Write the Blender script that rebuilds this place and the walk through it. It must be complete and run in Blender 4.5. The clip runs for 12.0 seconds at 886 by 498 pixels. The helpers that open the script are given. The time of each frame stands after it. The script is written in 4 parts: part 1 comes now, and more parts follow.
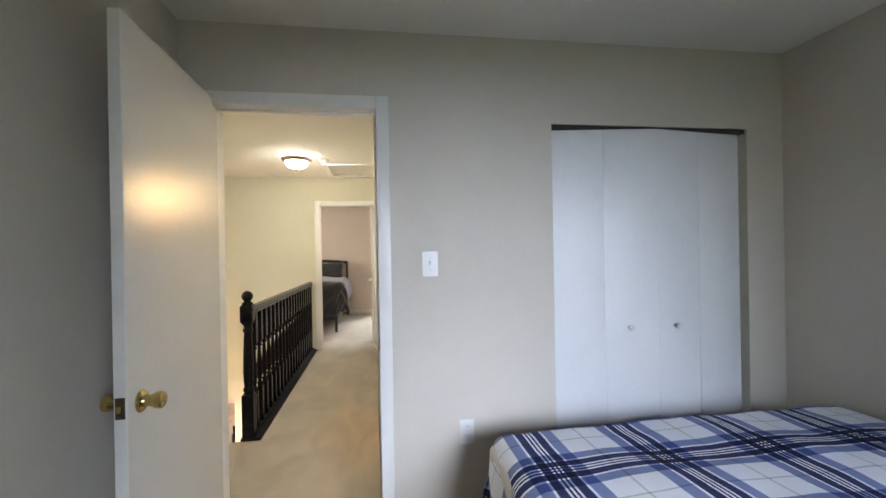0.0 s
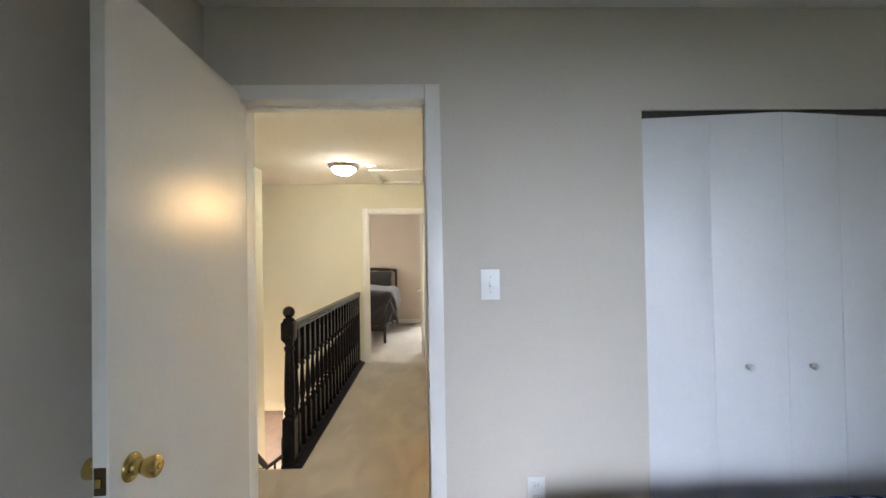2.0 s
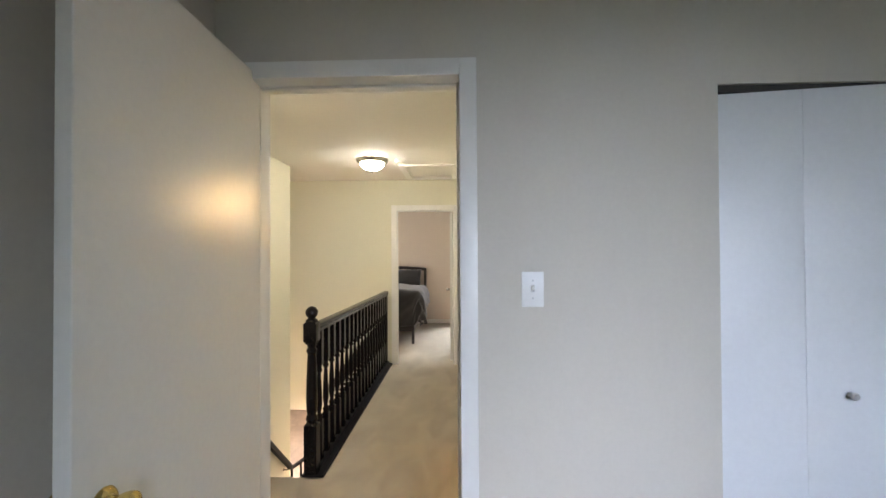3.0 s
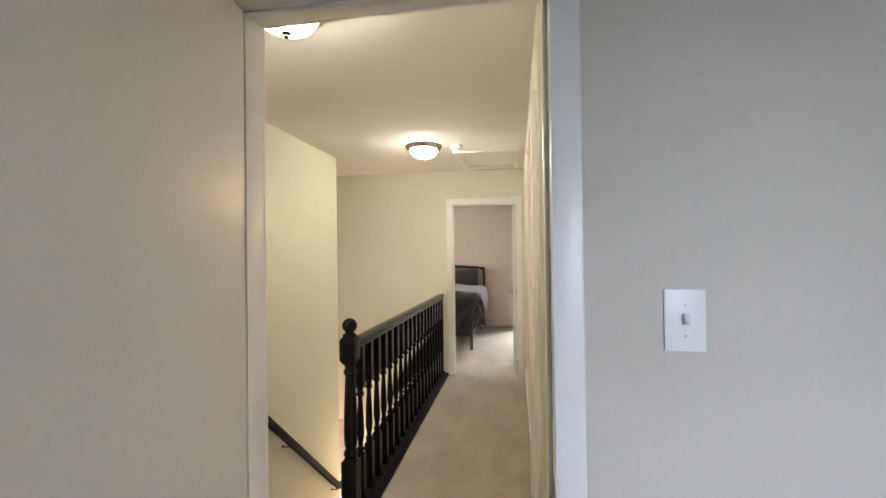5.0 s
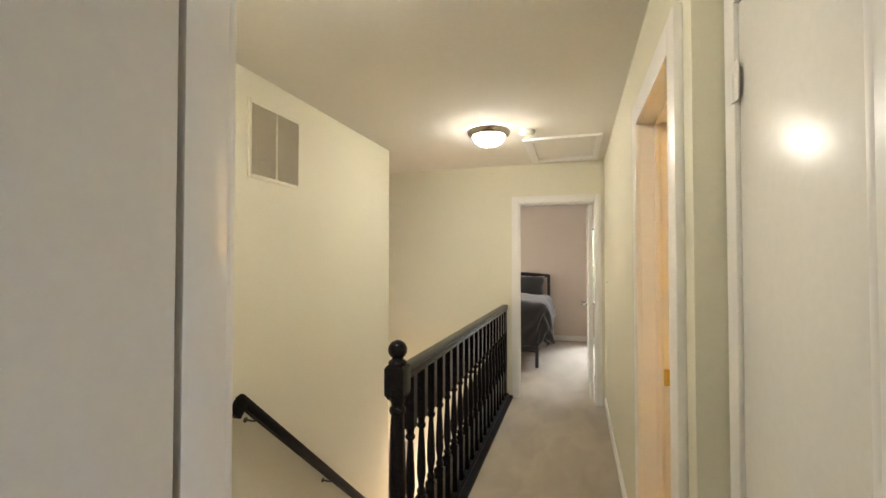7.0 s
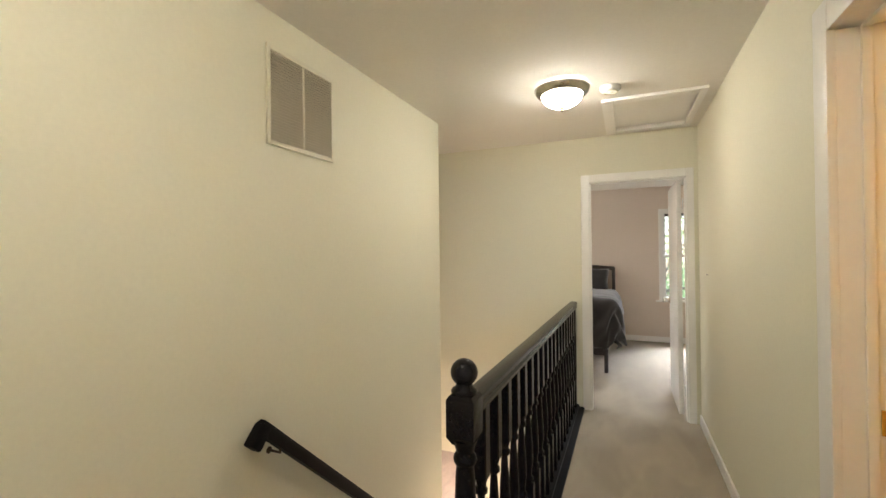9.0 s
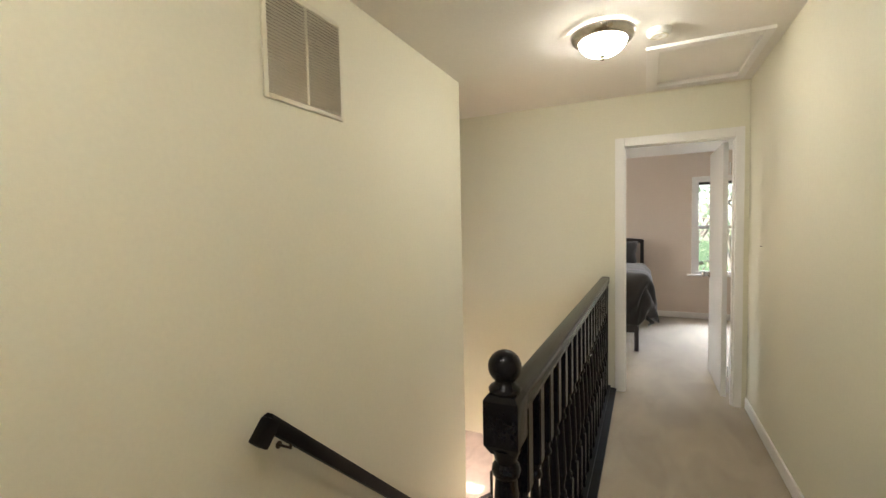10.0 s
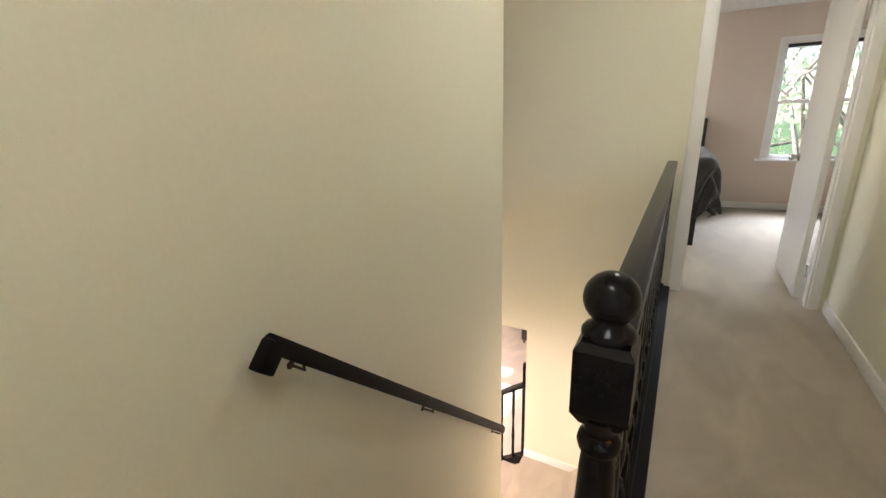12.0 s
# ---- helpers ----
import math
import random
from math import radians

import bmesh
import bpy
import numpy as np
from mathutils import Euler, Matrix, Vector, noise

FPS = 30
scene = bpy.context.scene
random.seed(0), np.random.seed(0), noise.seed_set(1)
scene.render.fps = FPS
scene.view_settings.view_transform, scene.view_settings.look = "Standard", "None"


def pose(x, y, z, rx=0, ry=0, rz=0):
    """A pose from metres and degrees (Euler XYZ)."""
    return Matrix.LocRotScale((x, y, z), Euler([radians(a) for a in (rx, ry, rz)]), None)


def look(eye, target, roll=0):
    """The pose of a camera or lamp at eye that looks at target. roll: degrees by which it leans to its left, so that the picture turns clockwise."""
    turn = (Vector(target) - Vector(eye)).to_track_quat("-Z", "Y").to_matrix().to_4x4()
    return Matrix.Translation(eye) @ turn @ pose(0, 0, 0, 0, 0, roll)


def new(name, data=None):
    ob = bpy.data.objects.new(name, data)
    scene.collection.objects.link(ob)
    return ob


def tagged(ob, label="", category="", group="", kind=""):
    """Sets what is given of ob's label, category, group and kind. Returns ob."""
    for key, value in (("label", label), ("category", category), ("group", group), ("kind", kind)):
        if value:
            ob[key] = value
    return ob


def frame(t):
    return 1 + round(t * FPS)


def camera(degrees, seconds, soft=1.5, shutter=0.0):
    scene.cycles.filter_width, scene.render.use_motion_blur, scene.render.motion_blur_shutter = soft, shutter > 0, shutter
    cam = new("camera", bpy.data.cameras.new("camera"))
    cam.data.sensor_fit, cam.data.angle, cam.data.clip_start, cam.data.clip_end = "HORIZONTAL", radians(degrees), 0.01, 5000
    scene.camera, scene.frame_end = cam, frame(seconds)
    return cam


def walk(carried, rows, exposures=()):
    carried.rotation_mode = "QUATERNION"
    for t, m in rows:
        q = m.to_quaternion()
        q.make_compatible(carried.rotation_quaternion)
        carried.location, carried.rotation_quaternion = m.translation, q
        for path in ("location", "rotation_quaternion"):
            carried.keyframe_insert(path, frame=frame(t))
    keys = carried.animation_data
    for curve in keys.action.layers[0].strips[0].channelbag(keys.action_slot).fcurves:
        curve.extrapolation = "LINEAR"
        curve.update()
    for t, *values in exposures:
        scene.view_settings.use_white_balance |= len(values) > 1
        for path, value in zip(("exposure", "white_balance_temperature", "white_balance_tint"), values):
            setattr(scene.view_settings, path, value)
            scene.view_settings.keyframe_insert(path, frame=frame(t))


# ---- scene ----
# ---- camera ----
cam = camera(92.4, 12.0)
PATH = [
    (0, (0.095, -2.037, 1.402), (0.386, -0.058, 1.4), -1.0),
    (0.5, (0.088, -1.955, 1.408), (0.342, 0.029, 1.403), -1.2),
    (1, (0.083, -1.866, 1.417), (0.273, 0.125, 1.424), -1.2),
    (1.5, (0.084, -1.777, 1.432), (0.215, 0.219, 1.451), -1.2),
    (2, (0.092, -1.683, 1.45), (0.155, 0.316, 1.478), -1.0),
    (2.5, (0.089, -1.592, 1.448), (0.084, 0.408, 1.488), -0.6),
    (3, (0.08, -1.465, 1.45), (0.004, 0.534, 1.475), -0.3),
    (5, (0.013, -0.893, 1.466), (-0.331, 1.077, 1.481), -0.7),
    (5.5, (-0.019, -0.771, 1.459), (-0.438, 1.184, 1.497), -0.7),
    (6, (-0.066, -0.627, 1.455), (-0.542, 1.315, 1.5), -0.3),
    (6.5, (-0.133, -0.503, 1.447), (-0.658, 1.426, 1.501), -0.1),
    (7, (-0.175, -0.354, 1.457), (-0.771, 1.555, 1.5), 0.0),
    (9, (-0.451, 0.129, 1.426), (-1.241, 1.966, 1.441), -0.6),
    (9.5, (-0.517, 0.224, 1.423), (-1.327, 2.052, 1.405), -0.8),
    (10, (-0.59, 0.34, 1.407), (-1.45, 2.143, 1.306), -1.2),
    (10.5, (-0.656, 0.465, 1.393), (-1.581, 2.225, 1.175), -1.8),
    (11, (-0.702, 0.553, 1.371), (-1.605, 2.305, 1.031), -2.0),
    (11.5, (-0.759, 0.626, 1.355), (-1.671, 2.342, 0.879), -2.2),
    (12, (-0.825, 0.696, 1.334), (-1.768, 2.354, 0.732), -2.2),
]
EXPOSURES = [(0, 2.62, 6500, 10), (3, 2.48, 6500, 10), (5, 2.46, 6500, 10), (7, 2.4, 6500, 10), (9, 2.28, 6400, 10), (12, 2.22, 6000, 10)]
walk(cam, [(t, look(eye, target, roll)) for t, eye, target, roll in PATH], EXPOSURES)

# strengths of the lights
BEDROOM_SKY, BACK_SKY, SIDE_FILL, LIVING_SKY, FOYER_FILL, LAMP, SCONCE = 82, 155, 9, 7, 160, 17.2, 20

# ---- light ----
world = bpy.data.worlds.new("sky")
scene.world = world
world.use_nodes = True
wn = world.node_tree.nodes
sky = wn.new("ShaderNodeTexSky")
sky.sky_type, sky.sun_disc = "NISHITA", False
sky.sun_elevation, sky.sun_rotation = radians(32), radians(-90)
world.node_tree.links.new(sky.outputs[0], wn["Background"].inputs[0])
wn["Background"].inputs[1].default_value = 0.15

sun = new("sun", bpy.data.lights.new("sun", "SUN"))
sun.data.energy, sun.data.angle, sun.data.color = 5.0, radians(0.5), (1.0, 0.94, 0.86)
sun.matrix_world = look((-8, 5.5, 3.2), (-2.9, 5.9, 0.0))


def window_light(name, place, target, wide, high, watts, colour):
    lamp = new(name, bpy.data.lights.new(name, "AREA"))
    lamp.data.shape, lamp.data.size, lamp.data.size_y = "RECTANGLE", wide, high
    lamp.data.energy, lamp.data.color = watts, colour
    lamp.matrix_world = look(place, target)
    return lamp


# daylight from the sky outside the windows, and two added fill lamps
window_light("sky_light_bedroom", (1.85, -6.6, 2.66), (1.20, -3.3, 1.45), 1.9, 2.3, BEDROOM_SKY, (0.70, 0.79, 1.0))
window_light("sky_light_back_bedroom", (0.80, 9.4, 3.25), (0.1, 6.5, 0.6), 1.5, 1.3, BACK_SKY, (0.82, 0.88, 1.0))
# added fill at an unseen side window, brightens the door leaf and walls
window_light("back_bedroom_side_fill", (-3.55, 5.75, 1.50), (-0.5, 5.75, 1.2), 0.95, 1.25, SIDE_FILL, (1.0, 0.95, 0.89))
window_light("sky_light_living_room", (-6.2, 6.2, -1.18), (-3.0, 5.9, -1.8), 1.7, 1.1, LIVING_SKY, (1.0, 0.95, 0.88))
# unseen warm fill, added to give the stairwell wall its glow from below
window_light("foyer_fill", (-6.2, 3.65, -1.05), (-2.0, 3.78, -1.35), 0.8, 0.6, FOYER_FILL, (1.0, 0.77, 0.73))

# ---- materials ----


def material(name, colour, rough=0.6, metal=0.0, vary=0.06, scale=3.0, fine=60.0, bump=0.0, bump_scale=200.0, sheen=0.0, spec=0.5, rough_vary=0.0):
    """A painted, woven or polished surface: two scales of colour variation and a fine relief."""
    m = bpy.data.materials.new(name)
    m.use_nodes = True
    nt = m.node_tree
    n, l = nt.nodes, nt.links
    b = n["Principled BSDF"]
    geo = n.new("ShaderNodeTexCoord")
    big, small = n.new("ShaderNodeTexNoise"), n.new("ShaderNodeTexNoise")
    big.inputs["Scale"].default_value, small.inputs["Scale"].default_value = scale, fine
    big.inputs["Detail"].default_value = 4
    for t in (big, small):
        l.new(geo.outputs["Object"], t.inputs["Vector"])
    add = n.new("ShaderNodeMath")
    add.operation = "ADD"
    l.new(big.outputs["Fac"], add.inputs[0])
    l.new(small.outputs["Fac"], add.inputs[1])
    rng = n.new("ShaderNodeMapRange")
    rng.inputs["From Min"].default_value, rng.inputs["From Max"].default_value = 0.6, 1.4
    rng.inputs["To Min"].default_value, rng.inputs["To Max"].default_value = 1 - vary, 1 + vary
    l.new(add.outputs[0], rng.inputs["Value"])
    mul = n.new("ShaderNodeVectorMath")
    mul.operation = "SCALE"
    mul.inputs[0].default_value = colour
    l.new(rng.outputs[0], mul.inputs["Scale"])
    l.new(mul.outputs[0], b.inputs["Base Color"])
    b.inputs["Roughness"].default_value, b.inputs["Metallic"].default_value = rough, metal
    b.inputs["Specular IOR Level"].default_value = spec
    if rough_vary:
        rr = n.new("ShaderNodeMapRange")
        rr.inputs["From Min"].default_value, rr.inputs["From Max"].default_value = 0.0, 1.0
        rr.inputs["To Min"].default_value, rr.inputs["To Max"].default_value = rough - rough_vary, rough + rough_vary
        l.new(big.outputs["Fac"], rr.inputs["Value"])
        l.new(rr.outputs[0], b.inputs["Roughness"])
    if sheen:
        b.inputs["Sheen Weight"].default_value = sheen
    if bump:
        tex, bp = n.new("ShaderNodeTexNoise"), n.new("ShaderNodeBump")
        tex.inputs["Scale"].default_value, tex.inputs["Detail"].default_value = bump_scale, 3
        l.new(geo.outputs["Object"], tex.inputs["Vector"])
        bp.inputs["Strength"].default_value, bp.inputs["Distance"].default_value = bump, 0.004
        l.new(tex.outputs["Fac"], bp.inputs["Height"])
        l.new(bp.outputs[0], b.inputs["Normal"])
    return m


def carpet_material(name, colour):
    """Cut-pile carpet: tufts, footprints and vacuum marks."""
    m = material(name, colour, rough=0.95, vary=0.10, scale=2.2, fine=140, bump=0.9, bump_scale=260, sheen=0.25, spec=0.1)
    n, l = m.node_tree.nodes, m.node_tree.links
    b = n["Principled BSDF"]
    src = b.inputs["Base Color"].links[0].from_socket
    co, patch, rng, mul = n.new("ShaderNodeTexCoord"), n.new("ShaderNodeTexNoise"), n.new("ShaderNodeMapRange"), n.new("ShaderNodeVectorMath")
    patch.inputs["Scale"].default_value, patch.inputs["Detail"].default_value, patch.inputs["Distortion"].default_value = 2.6, 8, 0.9
    lay = n.new("ShaderNodeMapping")
    lay.inputs["Scale"].default_value = (1.7, 0.75, 1.0)
    lay.inputs["Rotation"].default_value = (0.0, 0.0, radians(12))
    l.new(co.outputs["Object"], lay.inputs["Vector"])
    l.new(lay.outputs[0], patch.inputs["Vector"])
    rng.inputs["From Min"].default_value, rng.inputs["From Max"].default_value = 0.38, 0.62
    rng.inputs["To Min"].default_value, rng.inputs["To Max"].default_value = 0.88, 1.05
    l.new(patch.outputs["Fac"], rng.inputs["Value"])
    mul.operation = "SCALE"
    l.new(src, mul.inputs[0])
    l.new(rng.outputs[0], mul.inputs["Scale"])
    l.new(mul.outputs[0], b.inputs["Base Color"])
    return m


def glow_material(name, colour, strength):
    m = bpy.data.materials.new(name)
    m.use_nodes = True
    b = m.node_tree.nodes["Principled BSDF"]
    b.inputs["Base Color"].default_value = (0.9, 0.88, 0.84, 1)
    b.inputs["Roughness"].default_value = 0.25
    b.inputs["Emission Color"].default_value = (*colour, 1)
    b.inputs["Emission Strength"].default_value = strength
    return m


def glass_material(name):
    m = bpy.data.materials.new(name)
    m.use_nodes = True
    b = m.node_tree.nodes["Principled BSDF"]
    b.inputs["Roughness"].default_value = 0.0
    b.inputs["Transmission Weight"].default_value = 1.0
    b.inputs["IOR"].default_value = 1.1
    return m


def plaid_material(name):
    """Woven check: each thread direction has its own sequence of bands, and the two are crossed."""
    m = bpy.data.materials.new(name)
    m.use_nodes = True
    n, l = m.node_tree.nodes, m.node_tree.links
    b = n["Principled BSDF"]
    uv, sep = n.new("ShaderNodeUVMap"), n.new("ShaderNodeSeparateXYZ")
    uv.uv_map = "cloth"
    l.new(uv.outputs[0], sep.inputs[0])
    white, blue, navy, line = (0.86, 0.87, 0.91, 1), (0.17, 0.22, 0.44, 1), (0.017, 0.023, 0.088, 1), (0.52, 0.56, 0.58, 1)
    # one repeat: a symmetric cluster of stripes, then a white square with a thin line through its middle
    widths = [(blue, 0.105), (white, 0.022), (navy, 0.080), (white, 0.018), (navy, 0.020), (white, 0.018), (navy, 0.020), (white, 0.018), (navy, 0.080), (white, 0.022), (blue, 0.105),
              (white, 0.236), (line, 0.020), (white, 0.236)]
    bands, edge = [], 0.0
    for tint, wide in widths:
        bands.append((edge, tint))
        edge += wide
    tints = []
    for axis, period, start in (("X", 0.405, 0.978), ("Y", 0.42, -0.766)):
        div, fr, ramp = n.new("ShaderNodeMath"), n.new("ShaderNodeMath"), n.new("ShaderNodeValToRGB")
        div.operation, fr.operation = "DIVIDE", "FRACT"
        div.inputs[1].default_value = period
        shift = n.new("ShaderNodeMath")
        shift.operation = "SUBTRACT"
        shift.inputs[1].default_value = start
        l.new(sep.outputs[axis], shift.inputs[0])
        l.new(shift.outputs[0], div.inputs[0])
        l.new(div.outputs[0], fr.inputs[0])
        l.new(fr.outputs[0], ramp.inputs[0])
        ramp.color_ramp.interpolation = "CONSTANT"
        el = ramp.color_ramp.elements
        el[0].position, el[0].color = bands[0]
        el[1].position, el[1].color = bands[1]
        for p, c in bands[2:]:
            el.new(p).color = c
        tints.append(ramp.outputs[0])
    mix = n.new("ShaderNodeMix")
    mix.data_type, mix.blend_type = "RGBA", "MULTIPLY"
    mix.inputs["Factor"].default_value = 1.0
    l.new(tints[0], mix.inputs["A"])
    l.new(tints[1], mix.inputs["B"])
    gam = n.new("ShaderNodeGamma")
    gam.inputs["Gamma"].default_value = 0.84
    l.new(mix.outputs["Result"], gam.inputs["Color"])
    l.new(gam.outputs[0], b.inputs["Base Color"])
    b.inputs["Roughness"].default_value, b.inputs["Specular IOR Level"].default_value = 0.85, 0.2
    tex, bp = n.new("ShaderNodeTexNoise"), n.new("ShaderNodeBump")
    tex.inputs["Scale"].default_value = 18
    l.new(uv.outputs[0], tex.inputs["Vector"])
    bp.inputs["Strength"].default_value, bp.inputs["Distance"].default_value = 0.5, 0.01
    l.new(tex.outputs["Fac"], bp.inputs["Height"])
    l.new(bp.outputs[0], b.inputs["Normal"])
    return m


M_BEDROOM = material("bedroom_wall_paint", (0.61, 0.558, 0.480), 0.75, vary=0.03, scale=1.2, bump=0.12, bump_scale=180)
M_HALL = material("hall_wall_paint", (0.72, 0.69, 0.545), 0.62, vary=0.03, scale=1.1, bump=0.12, bump_scale=180)
M_BACK = material("back_bedroom_wall_paint", (0.66, 0.56, 0.47), 0.75, vary=0.03, scale=1.2, bump=0.12, bump_scale=180)
M_BATH = material("bathroom_wall_paint", (0.75, 0.60, 0.28), 0.6, vary=0.03, bump=0.1)
M_LIVING = material("living_room_wall_paint", (0.70, 0.64, 0.54), 0.7, vary=0.03)
M_CEILING = material("ceiling_paint", (0.78, 0.75, 0.69), 0.9, vary=0.03, scale=1.5, bump=0.35, bump_scale=120)
M_TRIM = material("white_trim_paint", (0.80, 0.78, 0.74), 0.33, vary=0.02, scale=4, bump=0.012, bump_scale=60)
M_DOOR = material("white_door_paint", (0.74, 0.72, 0.67), 0.265, vary=0.03, spec=0.28, scale=2.0, bump=0.05, bump_scale=40)
M_CLOSET = material("closet_door_paint", (0.76, 0.76, 0.76), 0.42, vary=0.03, scale=2.0, bump=0.04)
M_CARPET = carpet_material("beige_carpet", (0.385, 0.325, 0.238))
M_CARPET_LOW = carpet_material("grey_beige_carpet", (0.52, 0.46, 0.38))
M_BLACK = material("black_stained_wood", (0.006, 0.005, 0.005), 0.24, vary=0.3, scale=8, fine=90, bump=0.03, bump_scale=30, spec=0.17)
M_SATIN = material("black_satin_paint", (0.007, 0.006, 0.006), 0.5, vary=0.3, scale=8, fine=90, bump=0.04, bump_scale=30, spec=0.08)
M_DARK = material("dark_wood", (0.018, 0.013, 0.011), 0.4, vary=0.3, scale=9, bump=0.05)
M_BRASS = material("polished_brass", (0.64, 0.49, 0.18), 0.12, metal=1.0, vary=0.08, scale=30)
M_NICKEL = material("brushed_nickel", (0.50, 0.47, 0.43), 0.24, metal=1.0, vary=0.08, scale=30)
M_KNOB = material("pale_metal", (0.70, 0.69, 0.67), 0.3, metal=0.7, vary=0.05)
M_STEEL = material("zinc_steel", (0.58, 0.57, 0.55), 0.4, metal=1.0, vary=0.1, scale=40)
M_DARKMETAL = material("dark_bronze", (0.10, 0.075, 0.05), 0.35, metal=1.0, vary=0.15, scale=40)
M_PLASTIC = material("white_plastic", (0.80, 0.79, 0.76), 0.35, vary=0.02)
M_SLAT = material("louvre_enamel", (0.56, 0.51, 0.39), 0.5, vary=0.05, scale=9)
M_VENT = material("vent_enamel", (0.70, 0.66, 0.52), 0.45, vary=0.03)
M_VENT_BACK = material("vent_backing_grey", (0.16, 0.14, 0.11), 0.95, vary=0.2)
# near black that stands for the shade in narrow gaps and slots
M_SHADE = material("gap_shade", (0.05, 0.045, 0.04), 0.9, vary=0.2)
M_SCREW = material("dark_screw_metal", (0.05, 0.045, 0.04), 0.35, metal=0.8, vary=0.1)
M_GREY = material("charcoal_cotton", (0.040, 0.037, 0.036), 0.9, vary=0.12, scale=6, fine=300, bump=0.25, bump_scale=300, sheen=0.4, spec=0.2)
M_DUVET = material("grey_cotton", (0.22, 0.208, 0.20), 0.9, vary=0.1, scale=6, fine=300, bump=0.25, bump_scale=300, sheen=0.18, spec=0.2)
M_MATTRESS = material("white_ticking", (0.62, 0.60, 0.57), 0.9, vary=0.05)
M_PLAID = plaid_material("blue_plaid_cotton")
M_GLASS = glass_material("window_glass")
M_BOWL = glow_material("lit_frosted_glass", (1.0, 0.935, 0.82), LAMP)
M_BOWL_NEAR = glow_material("lit_frosted_glass_dimmer", (1.0, 0.935, 0.82), LAMP * 0.78)
M_SCONCE = glow_material("lit_opal_glass", (1.0, 0.68, 0.33), SCONCE)
M_OAK = material("honey_oak", (0.36, 0.15, 0.05), 0.4, vary=0.2, scale=5, fine=80, bump=0.1)
M_MARBLE = material("cultured_marble", (0.75, 0.66, 0.50), 0.25, vary=0.06, scale=6)
M_TILE = material("bathroom_vinyl", (0.5, 0.42, 0.30), 0.4, vary=0.08)
M_GRASS = material("lawn", (0.07, 0.12, 0.03), 0.95, vary=0.4, scale=2, fine=30, bump=0.5, bump_scale=60)
M_BARK = material("bark", (0.22, 0.18, 0.14), 0.9, vary=0.4, scale=12, bump=0.8, bump_scale=40)
M_LEAF = material("leaf", (0.14, 0.19, 0.07), 0.5, vary=0.5, scale=1.2, fine=9)
leaf_nodes, leaf_links = M_LEAF.node_tree.nodes, M_LEAF.node_tree.links
through_leaf, leaf_mix = leaf_nodes.new("ShaderNodeBsdfTranslucent"), leaf_nodes.new("ShaderNodeMixShader")
through_leaf.inputs["Color"].default_value = (0.62, 0.68, 0.46, 1)
leaf_mix.inputs[0].default_value = 0.65
leaf_links.new(leaf_nodes["Principled BSDF"].outputs[0], leaf_mix.inputs[1])
leaf_links.new(through_leaf.outputs[0], leaf_mix.inputs[2])
leaf_links.new(leaf_mix.outputs[0], leaf_nodes["Material Output"].inputs[0])

# ---- building blocks ----


def finish(name, bm, mats, smooth=40):
    bmesh.ops.recalc_face_normals(bm, faces=bm.faces)
    if all(e.is_manifold for e in bm.edges) and bm.calc_volume(signed=True) < 0:
        bmesh.ops.reverse_faces(bm, faces=bm.faces)
    me = bpy.data.meshes.new(name)
    bm.to_mesh(me)
    bm.free()
    for m in mats if isinstance(mats, (list, tuple)) else [mats]:
        me.materials.append(m)
    if smooth:
        flat = me.attributes.get("flat")
        for p in me.polygons:
            p.use_smooth = not (flat and p.area > 0.002)
        me.set_sharp_from_angle(angle=radians(smooth))
    return me


def origin_of(ob):
    p = Vector()
    while ob:
        p += ob.location
        ob = ob.parent
    return p


def thing(name, base, label, category, group="", kind=""):
    ob = new(name)
    ob.location = base
    ob.empty_display_size = 0.1
    return tagged(ob, label, category, group, kind)


def part(name, bm, mats, parent, label="", smooth=40):
    """One mesh under a thing or a part; bm is in world places."""
    bmesh.ops.translate(bm, verts=bm.verts, vec=-origin_of(parent))
    ob = new(name, finish(name, bm, mats, smooth))
    ob.parent = parent
    if label:
        tagged(ob, label)
    return ob


def solo(name, bm, mats, label="", category="", kind="", group="", smooth=40):
    ob = new(name, finish(name, bm, mats, smooth))
    return tagged(ob, label, category, group, kind)


def soft_edges(bm, width, seg=2):
    """Round every edge; the faces that stay are kept flat, so that only the edges shade round."""
    bm.faces.layers.int.new("flat")
    bmesh.ops.bevel(bm, geom=bm.edges[:], offset=width, segments=seg, affect="EDGES", profile=0.6)


def box(x0, x1, y0, y1, z0, z1, bevel=0.0, into=None, turn=None, seg=2):
    bm = bmesh.new()
    bmesh.ops.create_cube(bm, size=1)
    for v in bm.verts:
        v.co = Vector(((x0 + x1) / 2 + v.co.x * (x1 - x0), (y0 + y1) / 2 + v.co.y * (y1 - y0), (z0 + z1) / 2 + v.co.z * (z1 - z0)))
    if bevel:
        soft_edges(bm, bevel, seg)
    if turn:
        bmesh.ops.transform(bm, matrix=turn, verts=bm.verts)
    return join(into, bm)


def join(into, bm):
    if into is None:
        return bm
    tmp = bpy.data.meshes.new("tmp")
    bm.to_mesh(tmp)
    bm.free()
    into.from_mesh(tmp)
    bpy.data.meshes.remove(tmp)
    return into


